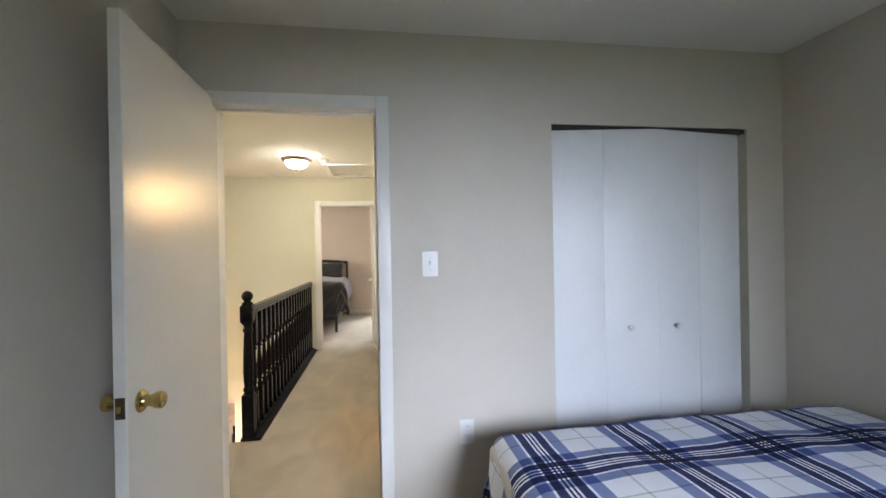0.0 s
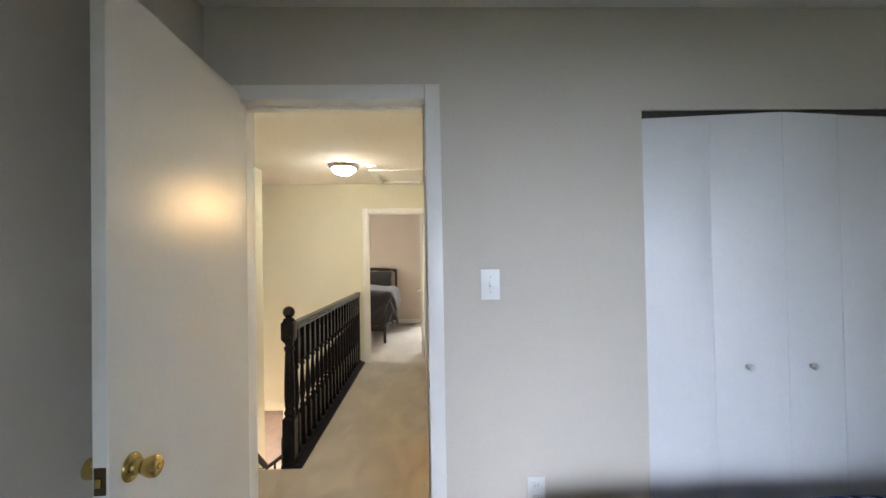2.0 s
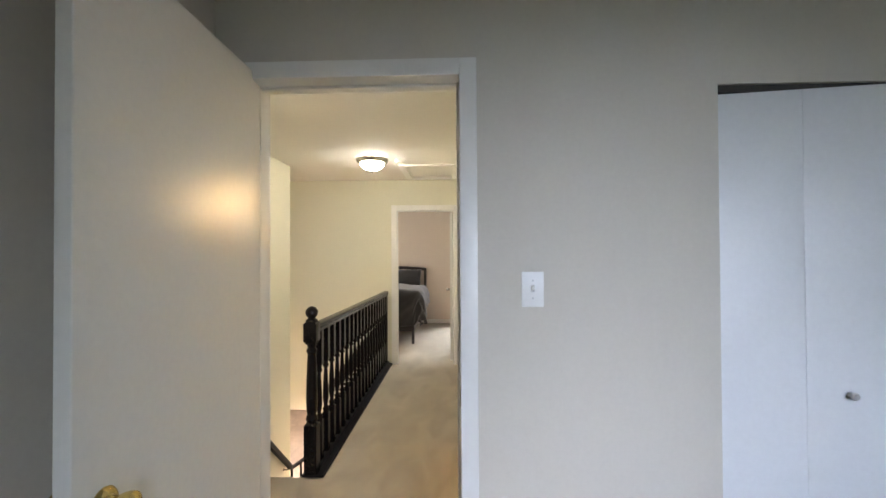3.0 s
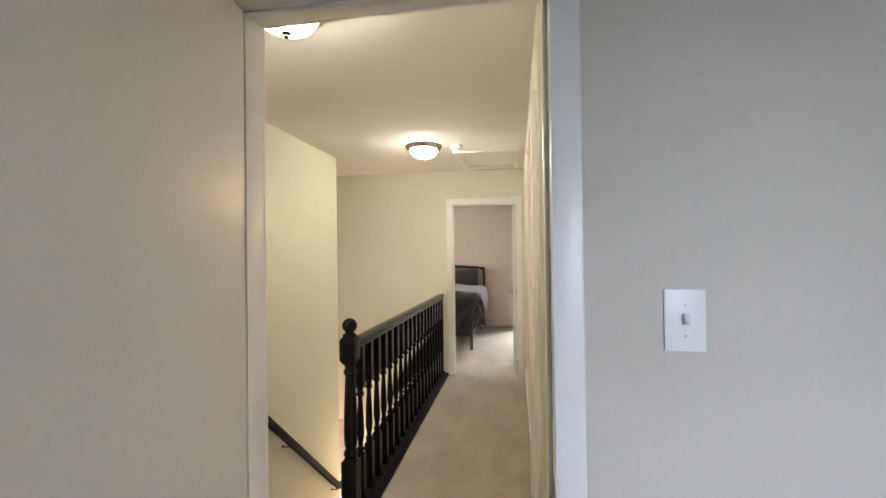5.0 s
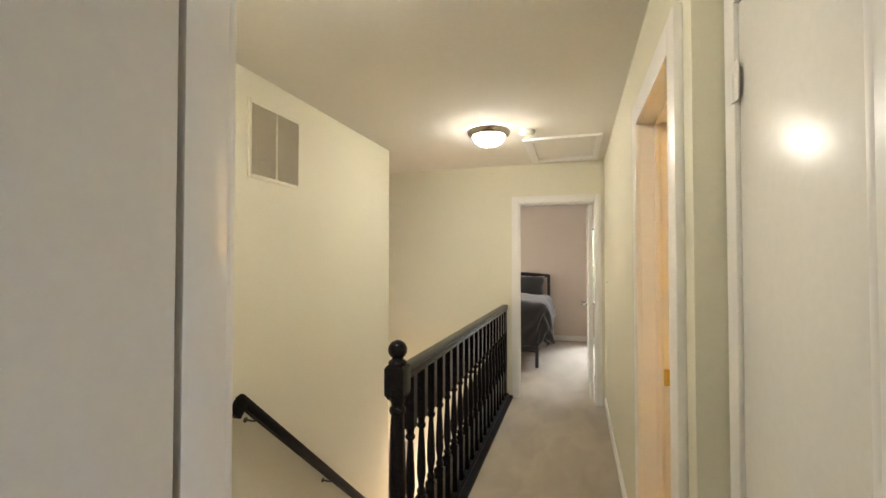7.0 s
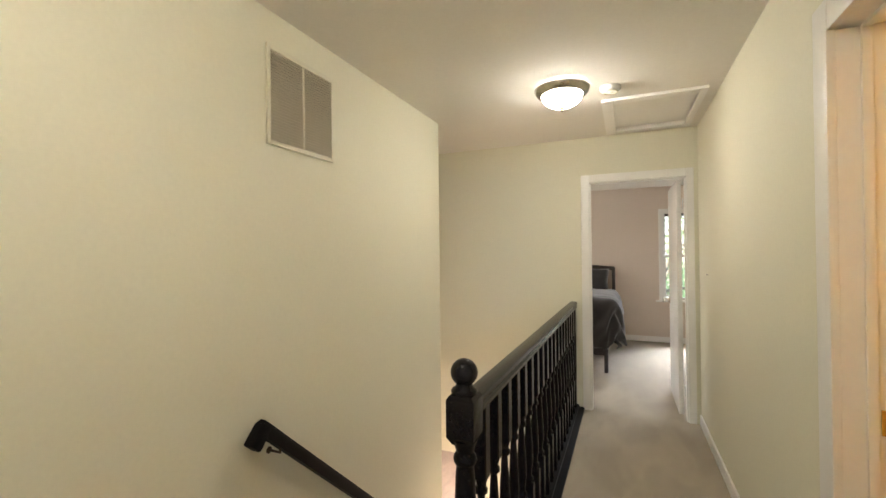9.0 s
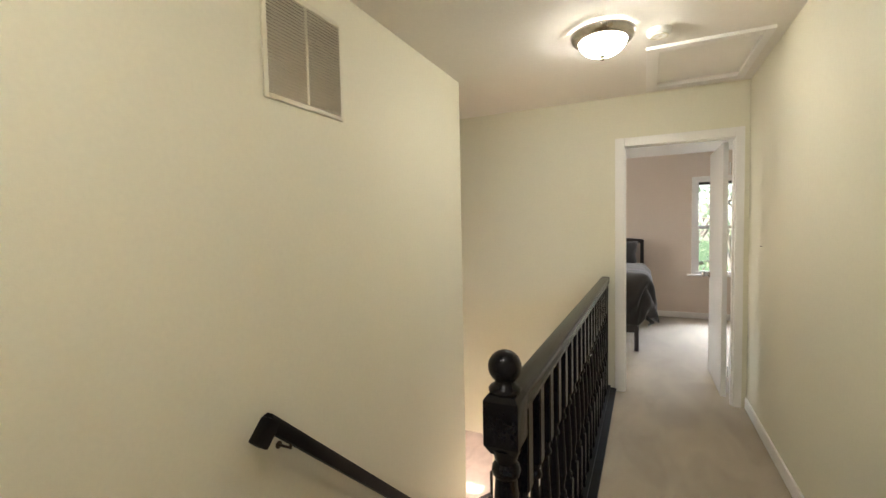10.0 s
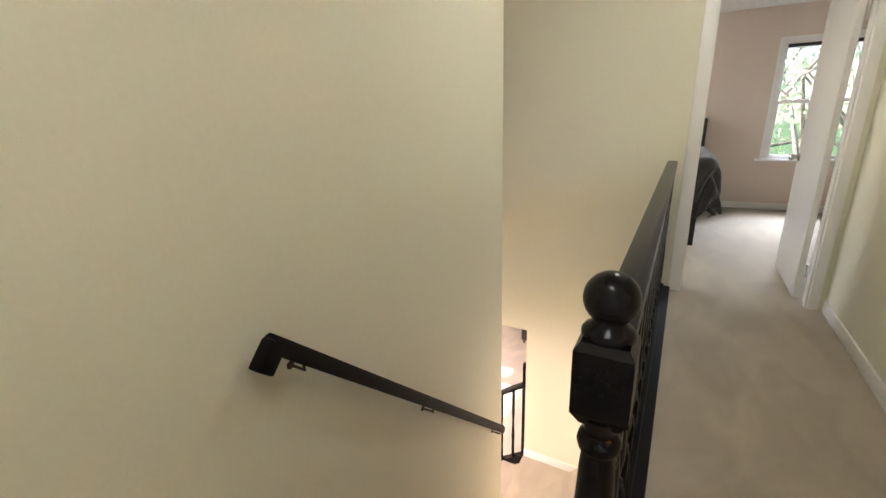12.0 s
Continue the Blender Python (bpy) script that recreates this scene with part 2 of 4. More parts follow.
def lathe(rings, place, steps=20, into=None, axis="Z"):
    """Turned solid from (radius, height) rings about an axis through place."""
    bm = bmesh.new()
    loops = []
    for r, h in rings:
        loops.append([bm.verts.new((r * math.cos(2 * math.pi * k / steps), r * math.sin(2 * math.pi * k / steps), h)) for k in range(steps)])
    for a, b in zip(loops, loops[1:]):
        for k in range(steps):
            bm.faces.new((a[k], a[(k + 1) % steps], b[(k + 1) % steps], b[k]))
    bm.faces.new(loops[0][::-1])
    bm.faces.new(loops[-1])
    m = Matrix.Translation(place)
    if axis == "X":
        m = m @ pose(0, 0, 0, 0, 90, 0)
    elif axis == "-X":
        m = m @ pose(0, 0, 0, 0, -90, 0)
    elif axis == "-Y":
        m = m @ pose(0, 0, 0, 90, 0, 0)
    elif axis == "Y":
        m = m @ pose(0, 0, 0, -90, 0, 0)
    bmesh.ops.transform(bm, matrix=m, verts=bm.verts)
    return join(into, bm)


def ball(place, r, into=None, squash=1.0):
    rings = [(max(0.0005, r * math.sin(math.pi * k / 14)), -r * squash * math.cos(math.pi * k / 14)) for k in range(15)]
    return lathe(rings, place, 24, into)


def sweep(section, path, into=None, side=Vector((1, 0, 0))):
    """A closed section of (across, up) swept along straight pieces, ends square to the vertical plane of the path."""
    bm = bmesh.new()
    loops = []
    for i, p in enumerate(path):
        a, b = Vector(path[max(0, i - 1)]), Vector(path[min(len(path) - 1, i + 1)])
        along = (b - a).normalized()
        up = side.cross(along)
        up = up if up.z >= 0 else -up
        loops.append([bm.verts.new(Vector(p) + side * u + up * w) for u, w in section])
    n = len(section)
    for a, b in zip(loops, loops[1:]):
        for k in range(n):
            bm.faces.new((a[k], a[(k + 1) % n], b[(k + 1) % n], b[k]))
    bm.faces.new(loops[0][::-1])
    bm.faces.new(loops[-1])
    return join(into, bm)


def slab(us, ws, holes, thick0, thick1, axis, mats=(0, 0), into=None):
    """A wall or floor of cells between cuts us and ws, left open at the holes (u0, u1, w0, w1). axis: the way its thickness runs."""
    us = sorted({round(u, 4) for u in (*us, *[h[0] for h in holes], *[h[1] for h in holes])})
    ws = sorted({round(w, 4) for w in (*ws, *[h[2] for h in holes], *[h[3] for h in holes])})

    def solid(i, j):
        if not (0 <= i < len(us) - 1 and 0 <= j < len(ws) - 1):
            return False
        u, w = (us[i] + us[i + 1]) / 2, (ws[j] + ws[j + 1]) / 2
        return not any(h[0] < u < h[1] and h[2] < w < h[3] for h in holes)

    def at(u, w, d):
        return {"x": (d, u, w), "y": (u, d, w), "z": (u, w, d)}[axis]
    bm = bmesh.new()
    memo = {}

    def vert(u, w, d):
        key = (round(u, 5), round(w, 5), round(d, 5))
        if key not in memo:
            memo[key] = bm.verts.new(at(u, w, d))
        return memo[key]

    def quad(pts, m):
        f = bm.faces.new([vert(*p) for p in pts])
        f.material_index = m
    for i in range(len(us) - 1):
        for j in range(len(ws) - 1):
            if not solid(i, j):
                continue
            u0, u1, w0, w1 = us[i], us[i + 1], ws[j], ws[j + 1]
            quad([(u0, w0, thick0), (u1, w0, thick0), (u1, w1, thick0), (u0, w1, thick0)], mats[0])
            quad([(u0, w0, thick1), (u1, w0, thick1), (u1, w1, thick1), (u0, w1, thick1)], mats[1])
            for a, b, p, q in ((i - 1, j, (u0, w0), (u0, w1)), (i + 1, j, (u1, w0), (u1, w1)), (i, j - 1, (u0, w0), (u1, w0)), (i, j + 1, (u0, w1), (u1, w1))):
                if not solid(a, b):
                    quad([(*p, thick0), (*q, thick0), (*q, thick1), (*p, thick1)], mats[0])
    return join(into, bm)


# ---- the large structure ----
CEIL = 2.44
LOW = -2.80            # floor of the storey below
HALL_X = 0.100         # hall's long wall
STAIR_X = -1.80        # wall beside the stairs
FAR_Y = 4.147          # hall's end wall
BACK_Y = 7.50          # back bedroom's end wall
EAST_X = 2.29          # bedroom wall at the head of the bed
DOOR_L, DOOR_R = -0.643, 0.083
CL_L, CL_R, CL_T = 0.957, 2.066, 2.022

solo("floor", slab([-3.4, 2.42], [-3.42, 7.62], [(-3.4, -0.90, -3.42, 0.0), (-3.4, -1.92, 0.0, 4.20), (STAIR_X - 0.12, -0.945, 1.287, 4.20), (0.24, 2.42, 0.75, 4.20), (1.6, 2.42, 4.20, 7.62)],
     -0.30, 0.0, "z"), M_CARPET, "wall-to-wall beige cut-pile carpet with footprints and worn patches", "carpet", kind="structure", smooth=0)
solo("floor_bathroom", slab([0.24, 2.36], [0.75, 4.20], [], -0.30, -0.004, "z"), M_TILE, "tan sheet vinyl bathroom floor", "floor", kind="structure", smooth=0)
solo("floor_living_room", slab([-6.0, 0.4], [-0.5, 10.5], [], LOW - 0.2, LOW, "z"), M_CARPET_LOW, "grey-beige carpet of the room below, patched with sunlight", "carpet", kind="structure", smooth=0)
solo("ceiling", slab([-3.9, 2.42], [-3.42, 7.62], [(-0.52, -0.005, 3.24, 3.97)], CEIL, CEIL + 0.2, "z"), M_CEILING, "off-white matt ceiling with fine texture", "ceiling", kind="structure", smooth=0)
solo("ceiling_back_bedroom", slab([-3.28, 1.48], [4.266, 7.499], [], 2.405, 2.436, "z"), M_CEILING, "white ceiling of the back bedroom", "ceiling", kind="structure", smooth=0)
solo("ceiling_living_room", slab([-6.0, 0.4], [3.077, 10.5], [(-3.70, 0.4, 3.077, 4.265)], -0.40, -0.302, "z"), M_CEILING, "off-white ceiling of the room below", "ceiling", kind="structure", smooth=0)

solo("wall_bedroom_front", slab([-1.92, 2.41], [0, CEIL], [(-0.702, DOOR_R + 0.02, 0, 2.084), (CL_L, CL_R, 0, CL_T)], 0.0, 0.125, "y", (0, 1)), [M_BEDROOM, M_HALL],
     "greige painted wall with the hall doorway and a closet opening", "wall", kind="structure", smooth=0)
solo("wall_bedroom_west", slab([-3.42, 0.0], [0, CEIL], [], -0.90, -0.78, "x", (0, 0)), M_BEDROOM, "greige painted bedroom wall behind the open door", "wall", kind="structure", smooth=0)
solo("wall_bedroom_east", slab([-3.42, 0.0], [0, CEIL], [], EAST_X, EAST_X + 0.12, "x", (0, 0)), M_BEDROOM, "greige painted bedroom wall at the head of the bed", "wall", kind="structure", smooth=0)
solo("wall_bedroom_back", slab([-0.90, 2.41], [0, CEIL], [(0.60, 1.80, 0.85, 2.05)], -3.42, -3.30, "y", (0, 0)), M_BEDROOM, "greige painted bedroom wall with the daylight window", "wall", kind="structure", smooth=0)
solo("wall_stairs", slab([0.125, 3.197], [LOW, CEIL], [], STAIR_X - 0.12, STAIR_X, "x", (0, 0)), M_HALL, "pale yellow-green painted wall beside the stairs", "wall", kind="structure", smooth=0)
solo("wall_stairs_return", slab([-3.82, STAIR_X - 0.12], [LOW, CEIL], [], 3.077, 3.197, "y", (0, 0)), M_HALL, "pale yellow-green painted return wall over the lower stairs", "wall", kind="structure", smooth=0)
# left open at its foot so the added foyer lamp reaches the landing
solo("wall_stairs_west", slab([3.197, FAR_Y], [LOW, CEIL], [(3.197, FAR_Y, LOW, -0.80)], -3.82, -3.70, "x", (0, 0)), M_HALL, "pale yellow-green painted wall closing the stairwell", "wall", kind="structure", smooth=0)
CUP_X = 0.183          # the hall wall steps back beside the bedroom doorway
solo("wall_hall_east", slab([0.815, FAR_Y], [0, CEIL], [(0.9695, 1.6805, 0, 2.0605)], HALL_X, 0.217, "x", (0, 1)), [M_HALL, M_BATH],
     "pale yellow-green painted hall wall with the bathroom doorway", "wall", kind="structure", smooth=0)
solo("wall_hall_recess", slab([0.125, 0.815], [0, CEIL], [(0.16, 0.745, 0, 2.03)], CUP_X, 0.235, "x", (0, 0)), M_HALL,
     "pale yellow-green painted wall recess with a cupboard door", "wall", kind="structure", smooth=0)
solo("wall_hall_end", slab([-4.2, 2.36], [LOW, CEIL], [(-0.765, 0.032, -0.02, 2.05), (-3.70, -1.92, LOW, -0.61)], FAR_Y, 4.265, "y", (0, 1)), [M_HALL, M_BACK],
     "pale yellow-green painted end wall of hall and stairwell with the back bedroom doorway", "wall", kind="structure", smooth=0)
solo("wall_back_bedroom_end", slab([-3.4, 1.6], [-0.3, CEIL], [(0.05, 0.92, 0.65, 2.01)], BACK_Y, BACK_Y + 0.12, "y", (0, 0)), M_BACK, "pinkish beige painted wall with a sash window", "wall", kind="structure", smooth=0)
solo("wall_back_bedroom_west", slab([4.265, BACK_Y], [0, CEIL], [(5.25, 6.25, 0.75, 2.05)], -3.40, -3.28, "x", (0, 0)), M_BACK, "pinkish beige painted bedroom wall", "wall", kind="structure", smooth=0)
solo("wall_back_bedroom_east", slab([4.265, BACK_Y], [0, CEIL], [], 1.48, 1.60, "x", (0, 0)), M_BACK, "pinkish beige painted bedroom wall", "wall", kind="structure", smooth=0)
solo("wall_bathroom_north", slab([0.217, 2.36], [0, CEIL], [], 2.40, 2.52, "y", (0, 0)), M_BATH, "yellow painted bathroom wall over the vanity", "wall", kind="structure", smooth=0)
solo("wall_bathroom_east", slab([0.72, 2.40], [0, CEIL], [], 2.24, 2.36, "x", (0, 0)), M_BATH, "yellow painted bathroom wall", "wall", kind="structure", smooth=0)
solo("wall_bathroom_south", slab([0.235, 2.24], [0, CEIL], [], 0.70, 0.80, "y", (0, 0)), M_BATH, "yellow painted wall between closet and bathroom", "wall", kind="structure", smooth=0)
# unseen openings: two shape the sun patches, the third admits the foyer fill
solo("wall_living_room_west", slab([3.077, 10.5], [LOW, -0.3], [(5.15, 5.95, -1.75, -0.62), (6.15, 6.40, -1.60, -0.80), (3.25, 4.05, -2.3, -0.75)], -6.12, -6.0, "x", (0, 0)), M_LIVING, "cream wall of the room below with unseen window openings", "wall", kind="structure", smooth=0)
solo("wall_living_room_north", slab([-6.0, 0.4], [LOW, -0.3], [], 10.5, 10.6, "y", (0, 0)), M_LIVING, "cream wall of the room below", "wall", kind="structure", smooth=0)
solo("wall_living_room_east", slab([4.265, 10.5], [LOW, -0.3], [], 0.4, 0.5, "x", (0, 0)), M_LIVING, "cream wall of the room below", "wall", kind="structure", smooth=0)
solo("wall_living_room_south", slab([-6.0, -3.82], [LOW, -0.3], [], 3.077, 3.197, "y", (0, 0)), M_LIVING, "cream wall of the room below", "wall", kind="structure", smooth=0)
solo("wall_under_hall", slab([1.287, FAR_Y], [LOW, -0.30], [], -0.945, -0.86, "x", (0, 0)), M_HALL, "pale yellow-green painted wall under the landing edge", "wall", kind="structure", smooth=0)
solo("wall_under_landing", slab([-1.92, -0.86], [LOW, -0.30], [], 1.165, 1.285, "y", (0, 0)), M_HALL, "painted wall closing the space under the hall", "wall", kind="structure", smooth=0)
solo("wall_closet_lining", slab([0.80, 2.20], [0, CEIL], [], 0.66, 0.70, "y", (0, 0)), M_BEDROOM, "painted back of the closet", "wall", kind="structure", smooth=0)
solo("ground", slab([-60, 60], [-60, 120], [], LOW - 0.5, LOW - 0.32, "z"), M_GRASS, "green lawn outside the house", "ground", kind="structure", smooth=0)


def baseboard(x0, x1, y0, y1, z0=0.0, h=0.085):
    bm = box(x0, x1, y0, y1, z0, z0 + h, 0.004)
    return solo("baseboard", bm, M_TRIM, "white painted wooden baseboard along the wall", "baseboard", kind="structure")


baseboard(HALL_X - 0.013, HALL_X, 1.757, FAR_Y - 0.013)
baseboard(STAIR_X + 0.014, DOOR_L - 0.08, 0.125, 0.138)
baseboard(STAIR_X, STAIR_X + 0.013, 0.14, 1.25)
baseboard(-3.28, 1.48, BACK_Y - 0.013, BACK_Y)
baseboard(-3.28, -0.84, 4.265, 4.253)
baseboard(-3.28, -3.267, 4.26, BACK_Y - 0.015)
baseboard(DOOR_R + 0.075, CL_L - 0.002, -0.013, 0.0)
baseboard(CL_R + 0.002, EAST_X - 0.013, -0.013, 0.0)
baseboard(EAST_X - 0.013, EAST_X, -3.29, -0.0)
baseboard(-0.78, -0.767, -3.29, -0.0)


def casing(parent, along, a0, a1, top, face, out, width=0.066, thick=0.016, left=True, right=True, trim_right=None):
    """Flat casing round a doorway. along: the axis of the wall; face: the wall's plane; out: +1 or -1, the side it stands on."""
    f0, f1 = sorted((face, face + out * thick))
    pieces = []
    wr = width if trim_right is None else trim_right
    if left:
        pieces.append((a0 - width, a0, 0.0, top + width))
    if right:
        pieces.append((a1, a1 + wr, 0.0, top + width))
    pieces.append((a0, a1, top, top + width))
    for u0, u1, z0, z1 in pieces:
        bm = box(u0, u1, f0, f1, z0, z1, 0.005) if along == "x" else box(f0, f1, u0, u1, z0, z1, 0.005)
        part("casing", bm, M_TRIM, parent)


def jambs(parent, along, a0, a1, top, d0, d1, stop=None):
    """Lining boards of a doorway between the depths d0 and d1, with a stop strip."""
    def put(name, u0, u1, e0, e1, z0, z1, b=0.003):
        part(name, box(u0, u1, e0, e1, z0, z1, b) if along == "x" else box(e0, e1, u0, u1, z0, z1, b), M_TRIM, parent)
    put("jamb", a0 - 0.02, a0, d0, d1, 0, top)
    put("jamb", a1, a1 + 0.02, d0, d1, 0, top)
    put("jamb", a0 - 0.02, a1 + 0.02, d0, d1, top, top + 0.02)
    if stop:
        s0, s1 = stop
        put("door_stop", a0, a0 + 0.011, s0, s1, 0, top)
        put("door_stop", a1 - 0.011, a1, s0, s1, 0, top)
        put("door_stop", a0 + 0.011, a1 - 0.011, s0, s1, top - 0.011, top)


def knob(parent, place, axis, metal):
    """Round door knob: rosette, neck and turned grip."""
    k = part("door_knob", lathe([(0.006, 0.015), (0.0175, 0.016), (0.0165, 0.024), (0.019, 0.032), (0.0235, 0.042), (0.0255, 0.052), (0.0245, 0.060), (0.020, 0.064), (0.007, 0.065), (0.0065, 0.068), (0.001, 0.0685)], place, 24, axis=axis), metal, parent, "round polished brass knob" if metal is M_BRASS else "round nickel knob")
    part("rosette", lathe([(0.033, 0.0), (0.0335, 0.003), (0.031, 0.007), (0.027, 0.010), (0.020, 0.012), (0.017, 0.018), (0.001, 0.018)], place, 24, axis=axis), metal, k)
    return k


def hinge_on(parent, x, y, z, metal):
    h = part("hinge", lathe([(0.006, -0.045), (0.006, 0.045)], (x, y, z), 12), metal, parent)
    part("hinge_leaf", box(x - 0.0015, x + 0.0015, y - 0.03, y + 0.03, z - 0.044, z + 0.044), metal, h)


# bedroom doorway with its open door
d1 = thing("door_1", (DOOR_L, 0.0, 0.0), "white painted slab door with brass knobs, standing wide open", "door", kind="structure")
casing(d1, "x", -0.685, DOOR_R, 2.066, 0.0, -1, width=0.060)
casing(d1, "x", DOOR_L, DOOR_R, 2.066, 0.125, 1)
for nm, x0, x1, y0, y1, z0, z1 in (("jamb", -0.7015, -0.685, -0.002, 0.056, 0, 2.066), ("jamb", -0.7015, DOOR_L, 0.0565, 0.127, 0, 2.066), ("jamb", DOOR_R, DOOR_R + 0.0195, -0.002, 0.127, 0, 2.066),
                                 ("jamb", -0.7015, DOOR_R + 0.0195, -0.002, 0.127, 2.0665, 2.0835), ("door_stop", DOOR_R - 0.011, DOOR_R - 0.0005, 0.046, 0.086, 0, 2.066), ("door_stop", DOOR_L + 0.0005, DOOR_R - 0.0115, 0.0565, 0.086, 2.056, 2.066)):
    part(nm, box(x0, x1, y0, y1, z0, z1, 0.003), M_TRIM, d1)
swing1 = Matrix.Translation((-0.655, 0.042, 0)) @ pose(0, 0, 0, 0, 0, 1.5)
lb = bmesh.new()
sides = []
for x in (-0.0175, 0.0175):
    sides.append([lb.verts.new((x, y, z)) for y, z in ((-0.768, 0.015), (0.0, 0.015), (0.0, 2.062), (-0.061, 2.062), (-0.061, 2.094), (-0.768, 2.094))])
lb.faces.new(sides[0][::-1])
lb.faces.new(sides[1])
for k in range(6):
    lb.faces.new((sides[0][k], sides[0][(k + 1) % 6], sides[1][(k + 1) % 6], sides[1][k]))
soft_edges(lb, 0.002, 1)
bmesh.ops.transform(lb, matrix=swing1, verts=lb.verts)
leaf = part("door_leaf", lb, M_DOOR, d1, smooth=0)
knob(leaf, swing1 @ Vector((0.0175, -0.696, 0.964)), "X", M_BRASS)
knob(leaf, swing1 @ Vector((-0.0175, -0.696, 0.964)), "-X", M_BRASS)
part("latch_plate", box(-0.0125, 0.0125, -0.7705, -0.7665, 0.938, 0.998, 0.001, turn=swing1), M_DARKMETAL, leaf, "dull bronze latch plate")
part("latch_bolt", box(-0.006, 0.006, -0.778, -0.770, 0.958, 0.978, 0.002, turn=swing1), M_BRASS, leaf)
for z in (0.25, 1.05, 1.80):
    hinge_on(d1, -0.690, -0.010, z, M_BRASS)
part("strike_plate", box(DOOR_R - 0.002, DOOR_R + 0.001, 0.005, 0.04, 0.925, 0.985), M_BRASS, d1, "brass strike plate")

# bifold closet doors, pulled slightly open at the middle
d2 = thing("door_2", (1.5, 0.03, 0.0), "pair of flat white bifold closet doors, slightly ajar at the middle", "closet door", kind="structure")


def closet_panel(x0, y0, x1, y1, knob_at=None, gap=0.001):
    a, b = Vector((x0, y0, 0)), Vector((x1, y1, 0))
    w = (b - a).length
    m = Matrix.Translation(a) @ pose(0, 0, 0, 0, 0, math.degrees(math.atan2(y1 - y0, x1 - x0)))
    p = part("door_panel", box(gap, w - gap, 0, 0.028, 0.02, 1.996, 0.0012, turn=m), M_CLOSET, d2)
    if knob_at:
        place = m @ Vector((knob_at, 0, 0.985))
        part("knob", lathe([(0.007, 0.0), (0.007, 0.011), (0.012, 0.016), (0.0135, 0.022), (0.010, 0.028), (0.001, 0.029)], place, 18, axis="-Y"), M_KNOB, p, "small round white-metal knob")


MID_X, OUT = 1.500, -0.045
SEAM = (CL_L + MID_X) / 2
closet_panel(CL_L + 0.006, 0.030, SEAM, -0.0075, gap=0.0003)
closet_panel(SEAM, -0.0075, MID_X, OUT, 0.122, gap=0.0003)
closet_panel(MID_X + 0.001, OUT, 1.763, -0.008, 0.103, gap=0.0004)
closet_panel(1.768, -0.004, CL_R - 0.026, 0.030, gap=0.0003)
# track coloured near black, in place of the shade above the panels
part("track", box(CL_L, CL_R, 0.012, 0.06, CL_T - 0.024, CL_T - 0.001), M_SHADE, d2, "head track, coloured dark as the shaded gap over the doors")

# cupboard door in the hall wall, closed
d3 = thing("door_3", (CUP_X, 0.16, 0.0), "closed white painted cupboard door with visible hinges", "door", kind="structure")
casing(d3, "y", 0.205, 0.745, 2.03, CUP_X, -1, width=0.064)
part("door_leaf", box(CUP_X - 0.006, CUP_X + 0.03, 0.2055, 0.7445, 0.012, 2.0275, 0.003), M_DOOR, d3)
for z in (0.22, 1.85):
    hinge_on(d3, CUP_X - 0.016, 0.746, z, M_TRIM)

# bathroom doorway
d4 = thing("door_4", (HALL_X, 1.03, 0.0), "open bathroom doorway with white painted casing and brass strike plate", "doorway", kind="structure")
casing(d4, "y", 0.990, 1.660, 2.040, HALL_X, -1, width=0.095, thick=0.024)
jambs(d4, "y", 0.990, 1.660, 2.040, HALL_X - 0.002, 0.219, stop=(0.15, 0.174))
part("strike_plate", box(0.181, 0.214, 1.657, 1.6615, 0.915, 0.985, 0.001), M_BRASS, d4, "brass strike plate")

# back bedroom doorway with its open door
d5 = thing("door_5", (-0.01, 4.265, 0.0), "white painted slab door with a nickel knob, open into the back bedroom", "door", kind="structure")
casing(d5, "x", -0.745, 0.012, 2.03, FAR_Y, -1, width=0.072, trim_right=0.056)
casing(d5, "x", -0.745, 0.012, 2.03, 4.265, 1, width=0.072)
jambs(d5, "x", -0.745, 0.012, 2.03, FAR_Y - 0.002, 4.2652, stop=(4.16, 4.20))
swing = Matrix.Translation((-0.009, 4.290, 0)) @ pose(0, 0, 0, 0, 0, 0.3)
leaf5 = part("door_leaf", box(-0.037, 0.0, 0.0, 0.700, 0.015, 2.022, 0.003, turn=swing), M_DOOR, d5)
p5 = swing @ Vector((-0.037, 0.635, 0.925))
knob(leaf5, p5, "-X", M_NICKEL)
knob(leaf5, swing @ Vector((0.0, 0.635, 0.925)), "X", M_NICKEL)
for z in (0.22, 1.82):
    hinge_on(d5, 0.001, 4.284, z, M_STEEL)

# ---- windows ----


